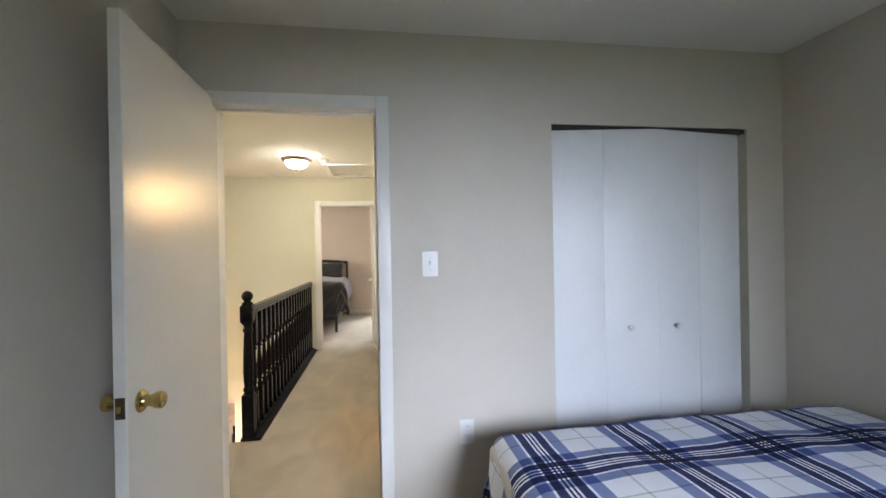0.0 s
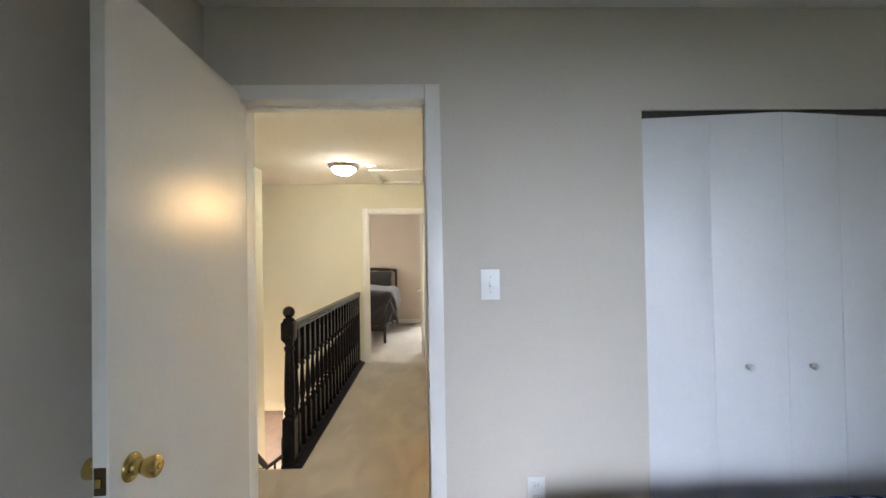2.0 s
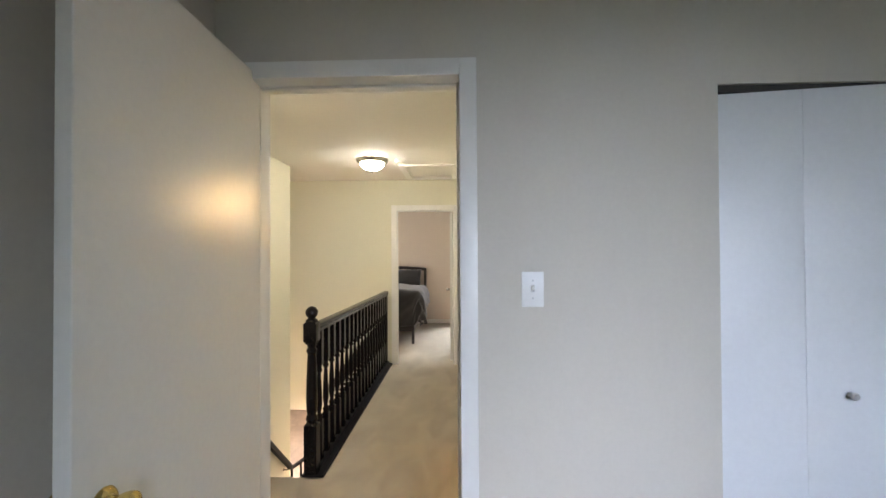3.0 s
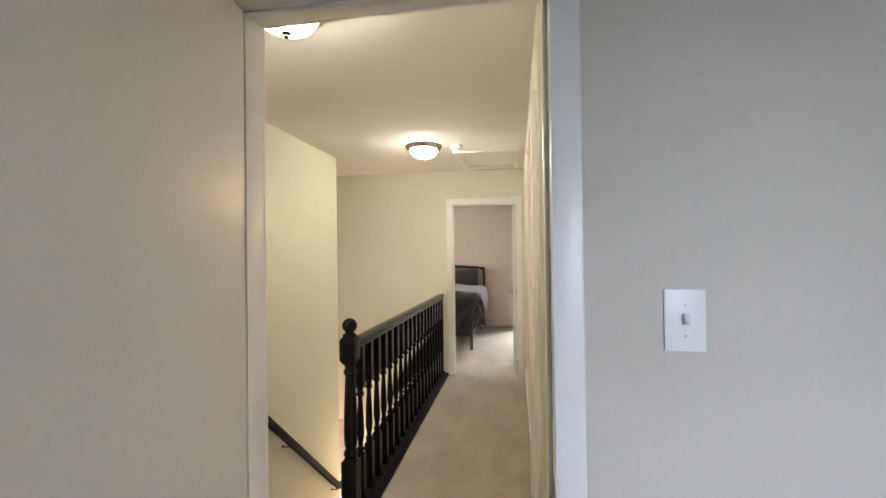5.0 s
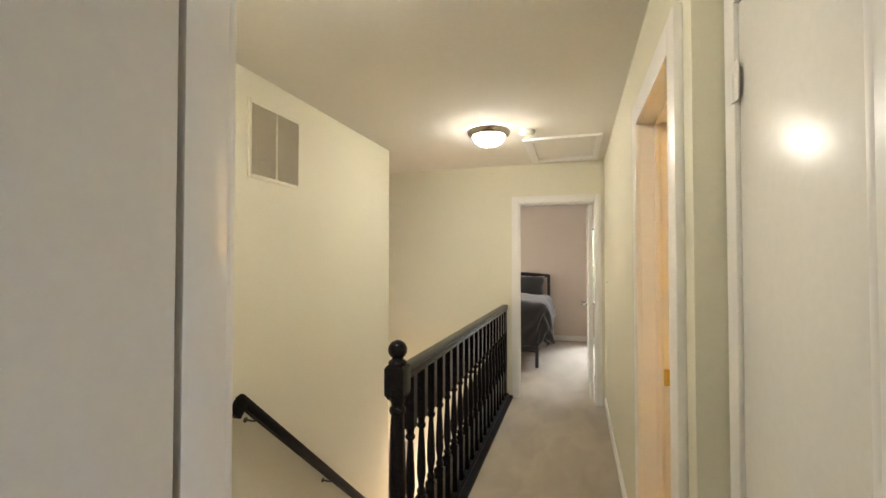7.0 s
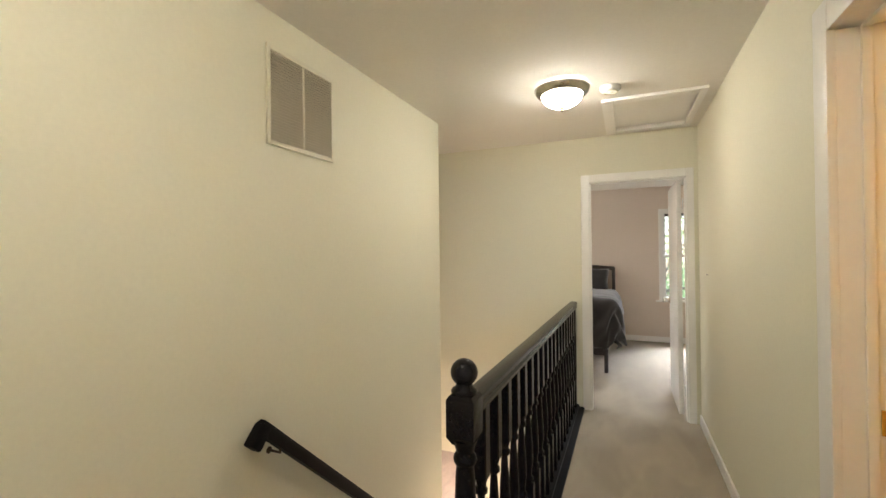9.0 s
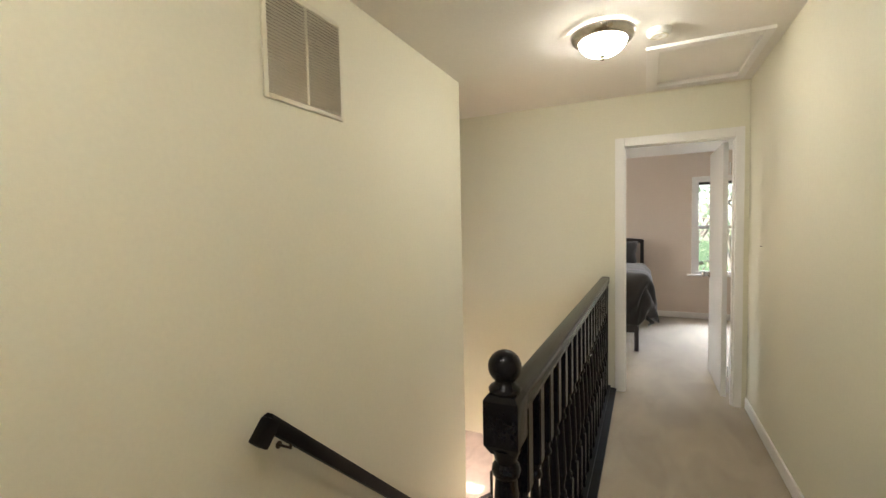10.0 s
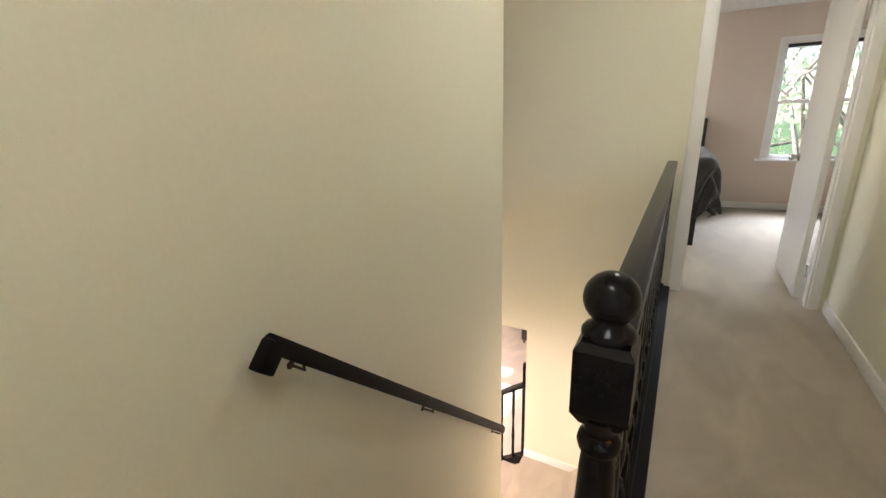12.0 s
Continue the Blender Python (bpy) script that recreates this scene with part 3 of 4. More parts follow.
def sash_window(name, x0, x1, z0, z1, y, out, label):
    """A double-hung window in a wall whose room face is at y; out: +1 when outdoors lies at greater y."""
    w = thing(name, ((x0 + x1) / 2, y, z0), label, "window", kind="structure")
    def fr(n, a, b, c, d, y0, y1, mat=M_TRIM, bev=0.003):
        lo, hi = sorted((y + out * y0, y + out * y1))
        return part(n, box(a, b, lo, hi, c, d, bev), mat, w)
    for a, b, c, d in ((x0 - 0.032, x0, z0 - 0.0, z1 + 0.05), (x1, x1 + 0.032, z0, z1 + 0.05), (x0, x1, z1, z1 + 0.05)):
        fr("window_casing", a, b, c, d, -0.016, 0.0)
    fr("window_sill", x0 - 0.08, x1 + 0.08, z0 - 0.025, z0, -0.04, 0.06)
    for a, b, c, d in ((x0, x0 + 0.03, z0, z1), (x1 - 0.03, x1, z0, z1), (x0 + 0.03, x1 - 0.03, z1 - 0.03, z1)):
        fr("window_frame", a, b, c, d, 0.0, 0.115)
    mid = (z0 + z1) / 2
    for zz0, zz1, dep in ((z0 + 0.001, mid + 0.02, 0.03), (mid - 0.02, z1 - 0.031, 0.065)):
        for a, b, c, d in ((x0 + 0.031, x0 + 0.065, zz0, zz1), (x1 - 0.065, x1 - 0.031, zz0, zz1), (x0 + 0.065, x1 - 0.065, zz0, zz0 + 0.045), (x0 + 0.065, x1 - 0.065, zz1 - 0.04, zz1)):
            fr("sash", a, b, c, d, dep, dep + 0.03)
        g = fr("pane", x0 + 0.06, x1 - 0.06, zz0 + 0.04, zz1 - 0.035, dep + 0.012, dep + 0.016, M_GLASS, 0)
        g.visible_shadow = False
    return w


w1 = sash_window("window_1", 0.05, 0.92, 0.65, 2.01, BACK_Y, 1, "white painted double-hung sash window looking onto trees")
part("roller_blind", lathe([(0.02, -0.38), (0.022, -0.375), (0.022, 0.375), (0.02, 0.38)], (0.485, BACK_Y + 0.015, 1.965), 14, axis="X"), M_DARK, w1, "rolled-up dark blind")
# unseen window, made up as the opening for the side fill lamp
w3 = thing("unseen_window_3", (-3.28, 5.75, 0.75), "white painted window, added out of view in the back bedroom side wall", "window", kind="structure")
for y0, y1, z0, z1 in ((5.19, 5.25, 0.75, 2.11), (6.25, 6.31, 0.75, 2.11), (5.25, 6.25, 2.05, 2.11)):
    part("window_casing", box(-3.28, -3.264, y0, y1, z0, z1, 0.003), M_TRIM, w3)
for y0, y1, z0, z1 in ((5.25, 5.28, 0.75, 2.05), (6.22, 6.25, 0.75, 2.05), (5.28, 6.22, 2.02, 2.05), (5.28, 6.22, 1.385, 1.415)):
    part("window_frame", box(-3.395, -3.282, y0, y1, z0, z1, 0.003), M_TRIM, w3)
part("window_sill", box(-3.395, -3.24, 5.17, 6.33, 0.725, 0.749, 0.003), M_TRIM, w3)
sash_window("window_2", 0.60, 1.80, 0.85, 2.05, -3.30, -1, "white painted sash window behind the bed")

# ---- stairs ----
stairs = thing("stairs", (-1.37, 1.287, 0), "beige carpeted stairs with winders going down beside the wall", "stairs", kind="structure")
RISE, RUN = 2.05 / 11, 0.195
for k in range(1, 10):
    z, y = -RISE * k, 1.289 + RUN * (k - 1)
    part("step", box(STAIR_X, -0.945, y, y + RUN + 0.02, z - 0.25, z, 0.012), M_CARPET, stairs)


def wedge(name, corners, z, depth=0.3):
    bm = bmesh.new()
    top = [bm.verts.new((x, y, z)) for x, y in corners]
    low = [bm.verts.new((x, y, z - depth)) for x, y in corners]
    bm.faces.new(top)
    bm.faces.new(low[::-1])
    for k in range(len(corners)):
        q = (k + 1) % len(corners)
        bm.faces.new((top[k], low[k], low[q], top[q]))
    bmesh.ops.bevel(bm, geom=[e for e in bm.edges if all(v.co.z > z - 0.01 for v in e.verts)], offset=0.012, segments=2, affect="EDGES")
    return part(name, bm, M_CARPET, stairs)


wedge("landing", [(-1.80, 3.28), (-1.31, FAR_Y), (-1.93, FAR_Y), (-1.93, 3.197), (-1.80, 3.197)], -2.05)
wedge("step", [(-1.80, 3.044), (-0.945, 3.044), (-0.945, FAR_Y), (-1.31, FAR_Y), (-1.80, 3.28)], -RISE * 10)
for k in range(3):
    x = -1.93 - 0.22 * k
    wedge("step", [(x, 3.197), (x, FAR_Y + 0.1), (x - 0.24, FAR_Y + 0.1), (x - 0.24, 3.197)], -2.05 - RISE * (k + 1))
part("skirt_board", sweep([(0, 0), (0.012, 0), (0.012, 0.16), (0, 0.16)], [(STAIR_X, 1.30, -0.10), (STAIR_X, 3.197, -0.10 - 1.85 * RISE / RUN)]), M_TRIM, stairs)
baseboard(-1.30, -0.96, FAR_Y - 0.013, FAR_Y, -RISE * 10)
baseboard(-1.92, -1.315, FAR_Y - 0.013, FAR_Y, -2.05)

# wall-mounted stair rail
RX = STAIR_X + 0.060
rail = thing("stair_handrail", (RX, 1.33, 0.7), "black painted wall handrail sloping down beside the stairs", "handrail")
sec = [(-0.020, -0.021), (0.020, -0.021), (0.024, -0.006), (0.022, 0.018), (0.012, 0.030), (-0.012, 0.030), (-0.022, 0.018), (-0.024, -0.006)]
R0, R1 = Vector((RX, 1.338, 0.768)), Vector((RX, 3.055, -0.826))
part("rail", sweep(sec, [R0, R1]), M_SATIN, rail)
part("rail_return", box(-0.024, 0.024, -0.045, 0.045, -0.024, 0.032, 0.008, turn=Matrix.Translation((RX, 1.330, 0.735)) @ pose(0, 0, 0, -133, 0, 0)), M_SATIN, rail)
slope = (R1 - R0)
for f in (0.05, 0.46, 0.965):
    p = R0 + slope * f
    b = part("bracket", lathe([(0.014, 0), (0.014, 0.003), (0.005, 0.006), (0.0045, 0.055)], (STAIR_X, p.y + 0.02, p.z - 0.062), 12, axis="X"), M_DARKMETAL, rail, "small dark metal wall bracket")
    part("bracket_arm", lathe([(0.0045, 0), (0.0045, 0.05)], (RX, p.y + 0.02, p.z - 0.065), 10), M_DARKMETAL, b)

# ---- balustrade along the hall ----
NX, NY = -0.893, 1.305
bal = thing("balustrade", (NX, NY, 0), "black stained wooden balustrade with turned balusters and a ball-topped newel post", "balustrade")


def square_block(x, y, half, z0, z1, chamfer, into):
    """A square block whose ends run into the turned work with chamfers."""
    return box(x - half, x + half, y - half, y + half, z0, z1, chamfer, into=into, seg=1)


nb = bmesh.new()
square_block(NX, NY, 0.042, 0.02, 0.345, 0.004, nb)
lathe([(0.040, 0.345), (0.030, 0.358), (0.038, 0.368), (0.040, 0.378), (0.036, 0.392), (0.028, 0.405), (0.034, 0.425), (0.037, 0.50), (0.034, 0.65), (0.029, 0.77), (0.026, 0.800), (0.033, 0.809), (0.0355, 0.820),
       (0.033, 0.831), (0.026, 0.840), (0.030, 0.856), (0.040, 0.878)], (NX, NY, 0), 24, nb)
newel = part("newel_post", nb, M_BLACK, bal)
nb = bmesh.new()
box(NX - 0.043, NX + 0.043, NY - 0.043, NY + 0.043, 0.890, 0.998, 0.003, into=nb)
for lo, hi in (((0.029, 0.866), (0.0425, 0.8905)), ((0.0425, 0.9975), (0.034, 1.010))):
    q = 2 ** 0.5
    lathe([(lo[0] * q, lo[1]), (hi[0] * q, hi[1])], (0, 0, 0), 4, nb)
    bmesh.ops.transform(nb, matrix=Matrix.Translation((NX, NY, 0)) @ pose(0, 0, 0, 0, 0, 45), verts=nb.verts[-8:])
part("newel_block", nb, M_BLACK, newel)
nb = lathe([(0.028, 1.004), (0.035, 1.008), (0.0395, 1.014), (0.0395, 1.020), (0.035, 1.026), (0.027, 1.031), (0.024, 1.036), (0.020, 1.042)], (NX, NY, 0), 24)
ball((NX, NY, 1.072), 0.0405, nb)
part("newel_ball", nb, M_BLACK, newel)
part("screw_plug", lathe([(0.0065, 0), (0.0065, 0.0012), (0.005, 0.0014), (0.004, 0.0003), (0.001, 0.0003)], (NX + 0.003, NY - 0.043, 0.934), 14, axis="-Y"), M_BLACK, newel, "recessed screw hole")
RAIL_Z = 0.970
railsec = [(-0.030, -0.055), (0.030, -0.055), (0.033, -0.040), (0.027, -0.030), (0.034, -0.018), (0.032, -0.006), (0.020, 0.0), (-0.020, 0.0), (-0.032, -0.006), (-0.034, -0.018), (-0.027, -0.030), (-0.033, -0.040)]
part("handrail", sweep(railsec, [(NX, NY + 0.042, RAIL_Z + 0.020), (NX, FAR_Y - 0.001, RAIL_Z - 0.004)]), M_BLACK, bal)
part("base_shoe", box(-0.952, -0.808, 1.28, FAR_Y - 0.0005, 0.002, 0.022, 0.004), M_SATIN, bal)
part("base_rail", box(-0.912, -0.852, NY + 0.04, FAR_Y - 0.001, 0.022, 0.040, 0.004), M_SATIN, bal)
part("fascia", box(-0.957, -0.947, 1.292, FAR_Y - 0.001, -0.26, 0.0, 0.002), M_TRIM, bal, "white painted fascia board")
part("wall_post", box(NX - 0.022, NX + 0.022, FAR_Y - 0.044, FAR_Y - 0.002, 0.04, 0.928, 0.003), M_BLACK, bal)


def baluster_mesh():
    bm = bmesh.new()
    h = 0.0255
    square_block(0, 0, h, 0.04, 0.315, 0.005, bm)
    square_block(0, 0, h, 0.690, 0.935, 0.005, bm)
    lathe([(0.022, 0.312), (0.015, 0.322), (0.023, 0.332), (0.023, 0.342), (0.014, 0.354), (0.016, 0.375), (0.0225, 0.42), (0.0205, 0.50), (0.0145, 0.60), (0.0125, 0.635), (0.022, 0.645), (0.023, 0.655), (0.016, 0.667), (0.022, 0.692)],
          (0, 0, 0), 12, bm)
    return finish("baluster", bm, M_BLACK)


bmesh_data = baluster_mesh()
y = NY + 0.145
while y < FAR_Y - 0.07:
    ob = new("baluster", bmesh_data)
    ob.parent = bal
    ob.location = Vector((NX, y, 0)) - bal.location
    y += 0.1445

# balustrade of the lower flight, seen through the opening at its foot
lowbal = thing("lower_balustrade", (-1.95, FAR_Y + 0.05, LOW), "black painted balustrade sloping down the lower stairs", "balustrade")
LY = FAR_Y + 0.055
part("post", box(-1.965, -1.925, LY - 0.02, LY + 0.02, -2.15, -1.00, 0.004), M_BLACK, lowbal)
part("handrail", sweep([(-0.028, -0.02), (0.028, -0.02), (0.03, 0.01), (0.018, 0.025), (-0.018, 0.025), (-0.03, 0.01)], [(-1.94, LY, -1.235), (-2.95, LY, -1.235 - 1.01 * 0.72)], side=Vector((0, 1, 0))), M_BLACK, lowbal)
part("base_rail", sweep([(-0.035, -0.05), (0.035, -0.05), (0.035, 0.03), (-0.035, 0.03)], [(-1.925, LY, -2.10), (-2.95, LY, -2.10 - 1.025 * 0.72)], side=Vector((0, 1, 0))), M_BLACK, lowbal)
for k in range(7):
    x = -2.06 - 0.125 * k
    zb = -2.10 + (x + 1.925) * 0.72
    bm = lathe([(0.016, 0.0), (0.016, 0.17), (0.010, 0.185), (0.017, 0.20), (0.012, 0.22), (0.018, 0.28), (0.013, 0.42), (0.010, 0.50), (0.016, 0.515), (0.011, 0.53), (0.016, 0.56), (0.016, 0.88)], (x, LY, zb), 10)
    part("baluster", bm, M_BLACK, lowbal)
otto = thing("footstool", (-2.90, 7.75, LOW), "low black upholstered footstool on the carpet", "footstool")
part("cushion", box(-3.10, -2.70, 7.50, 8.05, LOW + 0.06, LOW + 0.36, 0.05, seg=3), M_DARK, otto)
for sx in (-3.05, -2.75):
    for sy in (7.55, 8.0):
        part("leg", lathe([(0.015, 0), (0.022, 0.065)], (sx, sy, LOW), 10), M_DARK, otto)

# ---- hall fixtures ----


def ceiling_light(x, y, glow):
    c = thing("ceiling_light", (x, y, CEIL), "lit flush ceiling light with frosted glass bowl and nickel rim", "ceiling light", "hall ceiling lights")
    part("rim", lathe([(0.140, CEIL - 0.014), (0.162, CEIL - 0.014), (0.166, CEIL - 0.018), (0.165, CEIL - 0.028), (0.158, CEIL - 0.044), (0.150, CEIL - 0.054), (0.140, CEIL - 0.060), (0.124, CEIL - 0.061), (0.124, CEIL - 0.014)], (x, y, 0), 48), M_NICKEL, c, "brushed nickel rim")
    rings = [(0.122 * math.cos(a) + 0.0006, CEIL - 0.054 - 0.080 * math.sin(a)) for a in [math.pi / 2 * k / 12 for k in range(13)]]
    # glowing neck above the rim is added so that a halo reaches the ceiling
    part("glass_bowl", lathe([(0.114, CEIL - 0.001), (0.114, CEIL - 0.030), (0.121, CEIL - 0.050)] + rings, (x, y, 0), 48), glow, c, "frosted glass bowl, lit")
    part("finial", lathe([(0.013, CEIL - 0.129), (0.020, CEIL - 0.136), (0.010, CEIL - 0.143), (0.012, CEIL - 0.150), (0.001, CEIL - 0.158)], (x, y, 0), 14), M_DARKMETAL, c)
    return c


ceiling_light(-0.80, 2.82, M_BOWL)
ceiling_light(-0.84, 0.59, M_BOWL_NEAR)

sm = thing("smoke_detector", (-0.525, 2.95, CEIL), "round white plastic smoke detector on the ceiling", "smoke detector")
part("housing", lathe([(0.060, CEIL - 0.001), (0.060, CEIL - 0.018), (0.054, CEIL - 0.028), (0.034, CEIL - 0.036), (0.001, CEIL - 0.037)], (-0.525, 2.95, 0), 32), M_PLASTIC, sm)
part("vent_ring", lathe([(0.044, CEIL - 0.0335), (0.044, CEIL - 0.038), (0.036, CEIL - 0.039), (0.036, CEIL - 0.0335)], (-0.525, 2.95, 0), 32), M_VENT, sm)
part("button", lathe([(0.009, CEIL - 0.036), (0.009, CEIL - 0.0395), (0.001, CEIL - 0.040)], (-0.520, 2.945, 0), 14), M_VENT, sm)

hatch = thing("attic_hatch", (-0.22, 3.65, CEIL), "white painted attic hatch panel in a raised trim frame", "hatch")
for a, b, c, d in ((-0.590, -0.515, 3.170, 4.035), (-0.515, -0.010, 3.170, 3.245), (-0.515, -0.010, 3.965, 4.035), (-0.010, 0.034, 3.170, 4.035)):
    part("trim", box(a, b, c, d, CEIL - 0.020, CEIL - 0.0005, 0.003), M_TRIM, hatch)
part("panel", box(-0.5185, -0.0065, 3.2415, 3.9685, CEIL + 0.012, CEIL + 0.03), M_TRIM, hatch)

vent = thing("return_air_vent", (STAIR_X, 1.656, 2.09), "cream enamel return-air grille with two columns of louvres", "air vent")
VY0, VY1, VZ0, VZ1 = 1.440, 1.873, 1.880, 2.298
# flat grey sheet for the shaded duct, its colour lightened to soften the gaps
part("backing", box(STAIR_X, STAIR_X + 0.002, VY0 + 0.02, VY1 - 0.02, VZ0 + 0.02, VZ1 - 0.02), M_VENT_BACK, vent)
for a, b, c, d in ((VY0, VY0 + 0.02, VZ0, VZ1), (VY1 - 0.02, VY1, VZ0, VZ1), (VY0 + 0.02, VY1 - 0.02, VZ0, VZ0 + 0.02), (VY0 + 0.02, VY1 - 0.02, VZ1 - 0.02, VZ1)):
    part("grille_frame", box(STAIR_X, STAIR_X + 0.010, a, b, c, d, 0.003), M_VENT, vent)
part("mullion", box(STAIR_X + 0.002, STAIR_X + 0.011, (VY0 + VY1) / 2 - 0.006, (VY0 + VY1) / 2 + 0.006, VZ0 + 0.02, VZ1 - 0.02, 0.002), M_VENT, vent)
slat = finish("louvre", box(-0.0095, 0.0095, -0.0955, 0.0955, -0.0006, 0.0006, turn=pose(0, 0, 0, 0, 58, 0)), M_SLAT, 0)
for col in ((VY0 + VY1) / 2 - 0.102, (VY0 + VY1) / 2 + 0.102):
    for k in range(30):
        ob = new("louvre", slat)
        ob.parent = vent
        ob.location = Vector((STAIR_X + 0.0085, col, VZ0 + 0.027 + 0.0126 * k)) - vent.location

nail = thing("wall_nail", (HALL_X, 3.735, 1.24), "small dark nail stuck in the painted hall wall", "nail")
part("shank", lathe([(0.0016, 0.0), (0.0016, 0.010)], (HALL_X, 3.735, 1.24), 8, axis="-X"), M_SCREW, nail)
part("head", lathe([(0.0042, 0.010), (0.0046, 0.011), (0.0030, 0.0125)], (HALL_X, 3.735, 1.24), 10, axis="-X"), M_SCREW, nail)

# ---- bedroom fixtures ----
sw = thing("light_switch", (0.330, 0.0, 1.329), "white plastic light switch plate with one toggle", "light switch")
part("plate", box(0.2925, 0.3675, -0.006, 0.0, 1.269, 1.389, 0.0028), M_PLASTIC, sw)
part("toggle", box(-0.005, 0.005, -0.016, 0.0, -0.010, 0.010, 0.002, turn=Matrix.Translation((0.330, -0.004, 1.329)) @ pose(0, 0, 0, -25, 0, 0)), M_PLASTIC, sw)
for z in (1.299, 1.359):
    part("screw", lathe([(0.0032, 0), (0.0032, 0.001), (0.001, 0.0014)], (0.330, -0.006, z), 10, axis="-Y"), M_STEEL, sw)

ot = thing("wall_outlet", (0.497, 0.0, 0.508), "white plastic double wall outlet above the baseboard", "outlet")
part("plate", box(0.462, 0.532, -0.006, 0.0, 0.449, 0.567, 0.0028), M_PLASTIC, ot)
for z in (0.482, 0.534):
    s = part("socket", box(0.480, 0.514, -0.0085, -0.004, z - 0.014, z + 0.014, 0.004), M_PLASTIC, ot)
    for dx in (-0.006, 0.006):
        # thin dark boxes stand for the shaded recesses of the socket
        part("slot", box(0.497 + dx - 0.001, 0.497 + dx + 0.001, -0.0088, -0.0075, z - 0.003, z + 0.006), M_SHADE, s)


# ---- beds ----
def drape(x0, x1, y0, y1, top, drops, radius, wrinkle, seed, step=0.03, crown=0.0, flare=0.0, corner=0.0):
    """Cloth laid over a box. drops: how far it hangs past x0, x1, y0, y1."""
    bm = bmesh.new()
    uvl = bm.loops.layers.uv.new("cloth")
    dx0, dx1, dy0, dy1 = drops
    nu, nv = int((x1 - x0 + dx0 + dx1) / step), int((y1 - y0 + dy0 + dy1) / step)
    grid, flat = [], {}
    for i in range(nu + 1):
        row = []
        for j in range(nv + 1):
            u = x0 - dx0 + (x1 - x0 + dx0 + dx1) * i / nu
            v = y0 - dy0 + (y1 - y0 + dy0 + dy1) * j / nv
            cx, cy = min(max(u, x0), x1), min(max(v, y0), y1)
            d = Vector((u - cx, v - cy))
            far = d.length
            far *= 1 - corner * 2 * abs(d.x * d.y) / max(far * far, 1e-9)
            way = d.normalized() if far > 1e-6 else Vector((0, 0))
            if far < radius * math.pi / 2:
                a = far / radius
                out, down = radius * math.sin(a), radius * (1 - math.cos(a))
            else:
                down = radius + far - radius * math.pi / 2
                out = radius + flare * (down - radius)
            n1 = noise.noise(Vector((u * 2.3 + seed, v * 2.3, seed)))
            n2 = noise.noise(Vector((u * 7.0 + seed, v * 7.0, seed * 2)))
            fold = math.sin((u - v) * 16 + 3 * n1) * min(down, 0.35) * wrinkle * 1.2
            mx, my = (u - x0) / (x1 - x0), (v - y0) / (y1 - y0)
            puff = crown * max(0, 4 * mx * (1 - mx)) * max(0, 4 * my * (1 - my)) if crown else 0
            z = top - down + puff + wrinkle * (n1 * 0.35 + n2 * 0.12)
            vert = bm.verts.new((cx + way.x * (out + fold + wrinkle * 0.2 * n2), cy + way.y * (out + fold + wrinkle * 0.2 * n2), z))
            flat[vert] = (u, v)
            row.append(vert)
        grid.append(row)
    for i in range(nu):
        for j in range(nv):
            f = bm.faces.new((grid[i][j], grid[i + 1][j], grid[i + 1][j + 1], grid[i][j + 1]))
            for lp in f.loops:
                lp[uvl].uv = flat[lp.vert]
    return bm


def cloth(name, bm, mats, label, category, thick=0.012):
    ob = solo(name, bm, mats, label, category, smooth=180)
    md = ob.modifiers.new("thickness", "SOLIDIFY")
    md.thickness, md.offset = thick, -1
    return ob


def pillow(name, x, y, z, w, d, h, turn, mat, label):
    bm = bmesh.new()
    n = 16
    def height(a, b):
        return h * (max(0, 1 - abs(a) ** 3) * max(0, 1 - abs(b) ** 3)) ** 0.55
    tops, lows = [], []
    for i in range(n + 1):
        ta, la = [], []
        for j in range(n + 1):
            a, b = -1 + 2 * i / n, -1 + 2 * j / n
            pinch = 1 - 0.08 * (1 - abs(a)) * abs(b) - 0.08 * (1 - abs(b)) * abs(a)
            k = noise.noise(Vector((a * 2, b * 2, x * 3))) * 0.012
            p = Vector((a * w / 2 * pinch, b * d / 2 * pinch, 0))
            ta.append(bm.verts.new(p + Vector((0, 0, height(a, b) / 2 + k))))
            la.append(bm.verts.new(p - Vector((0, 0, height(a, b) / 2 - k))))
        tops.append(ta)
        lows.append(la)
    for i in range(n):
        for j in range(n):
            bm.faces.new((tops[i][j], tops[i + 1][j], tops[i + 1][j + 1], tops[i][j + 1]))
            bm.faces.new((lows[i][j], lows[i][j + 1], lows[i + 1][j + 1], lows[i + 1][j]))
    bmesh.ops.remove_doubles(bm, verts=bm.verts, dist=0.002)
    bmesh.ops.transform(bm, matrix=Matrix.Translation((x, y, z)) @ turn, verts=bm.verts)
    return solo(name, bm, mat, label, "pillow", smooth=180)


# bed beside the closet, foot towards the door
BX0, BX1, BY0, BY1, BTOP = 0.50, 2.20, -1.62, -0.30, 0.625
bed = thing("bed", ((BX0 + BX1) / 2, (BY0 + BY1) / 2, 0), "full-size bed with a white mattress on a dark frame", "bed")
part("mattress", box(BX0 + 0.02, BX1, BY0 + 0.02, BY1 - 0.02, 0.36, BTOP - 0.03, 0.04, seg=3), M_MATTRESS, bed)
part("box_spring", box(BX0 + 0.03, BX1, BY0 + 0.03, BY1 - 0.03, 0.18, 0.36, 0.02), M_MATTRESS, bed)
part("frame_rail", box(BX0 + 0.03, BX1, BY0 + 0.02, BY1 - 0.02, 0.14, 0.18, 0.005), M_DARK, bed)
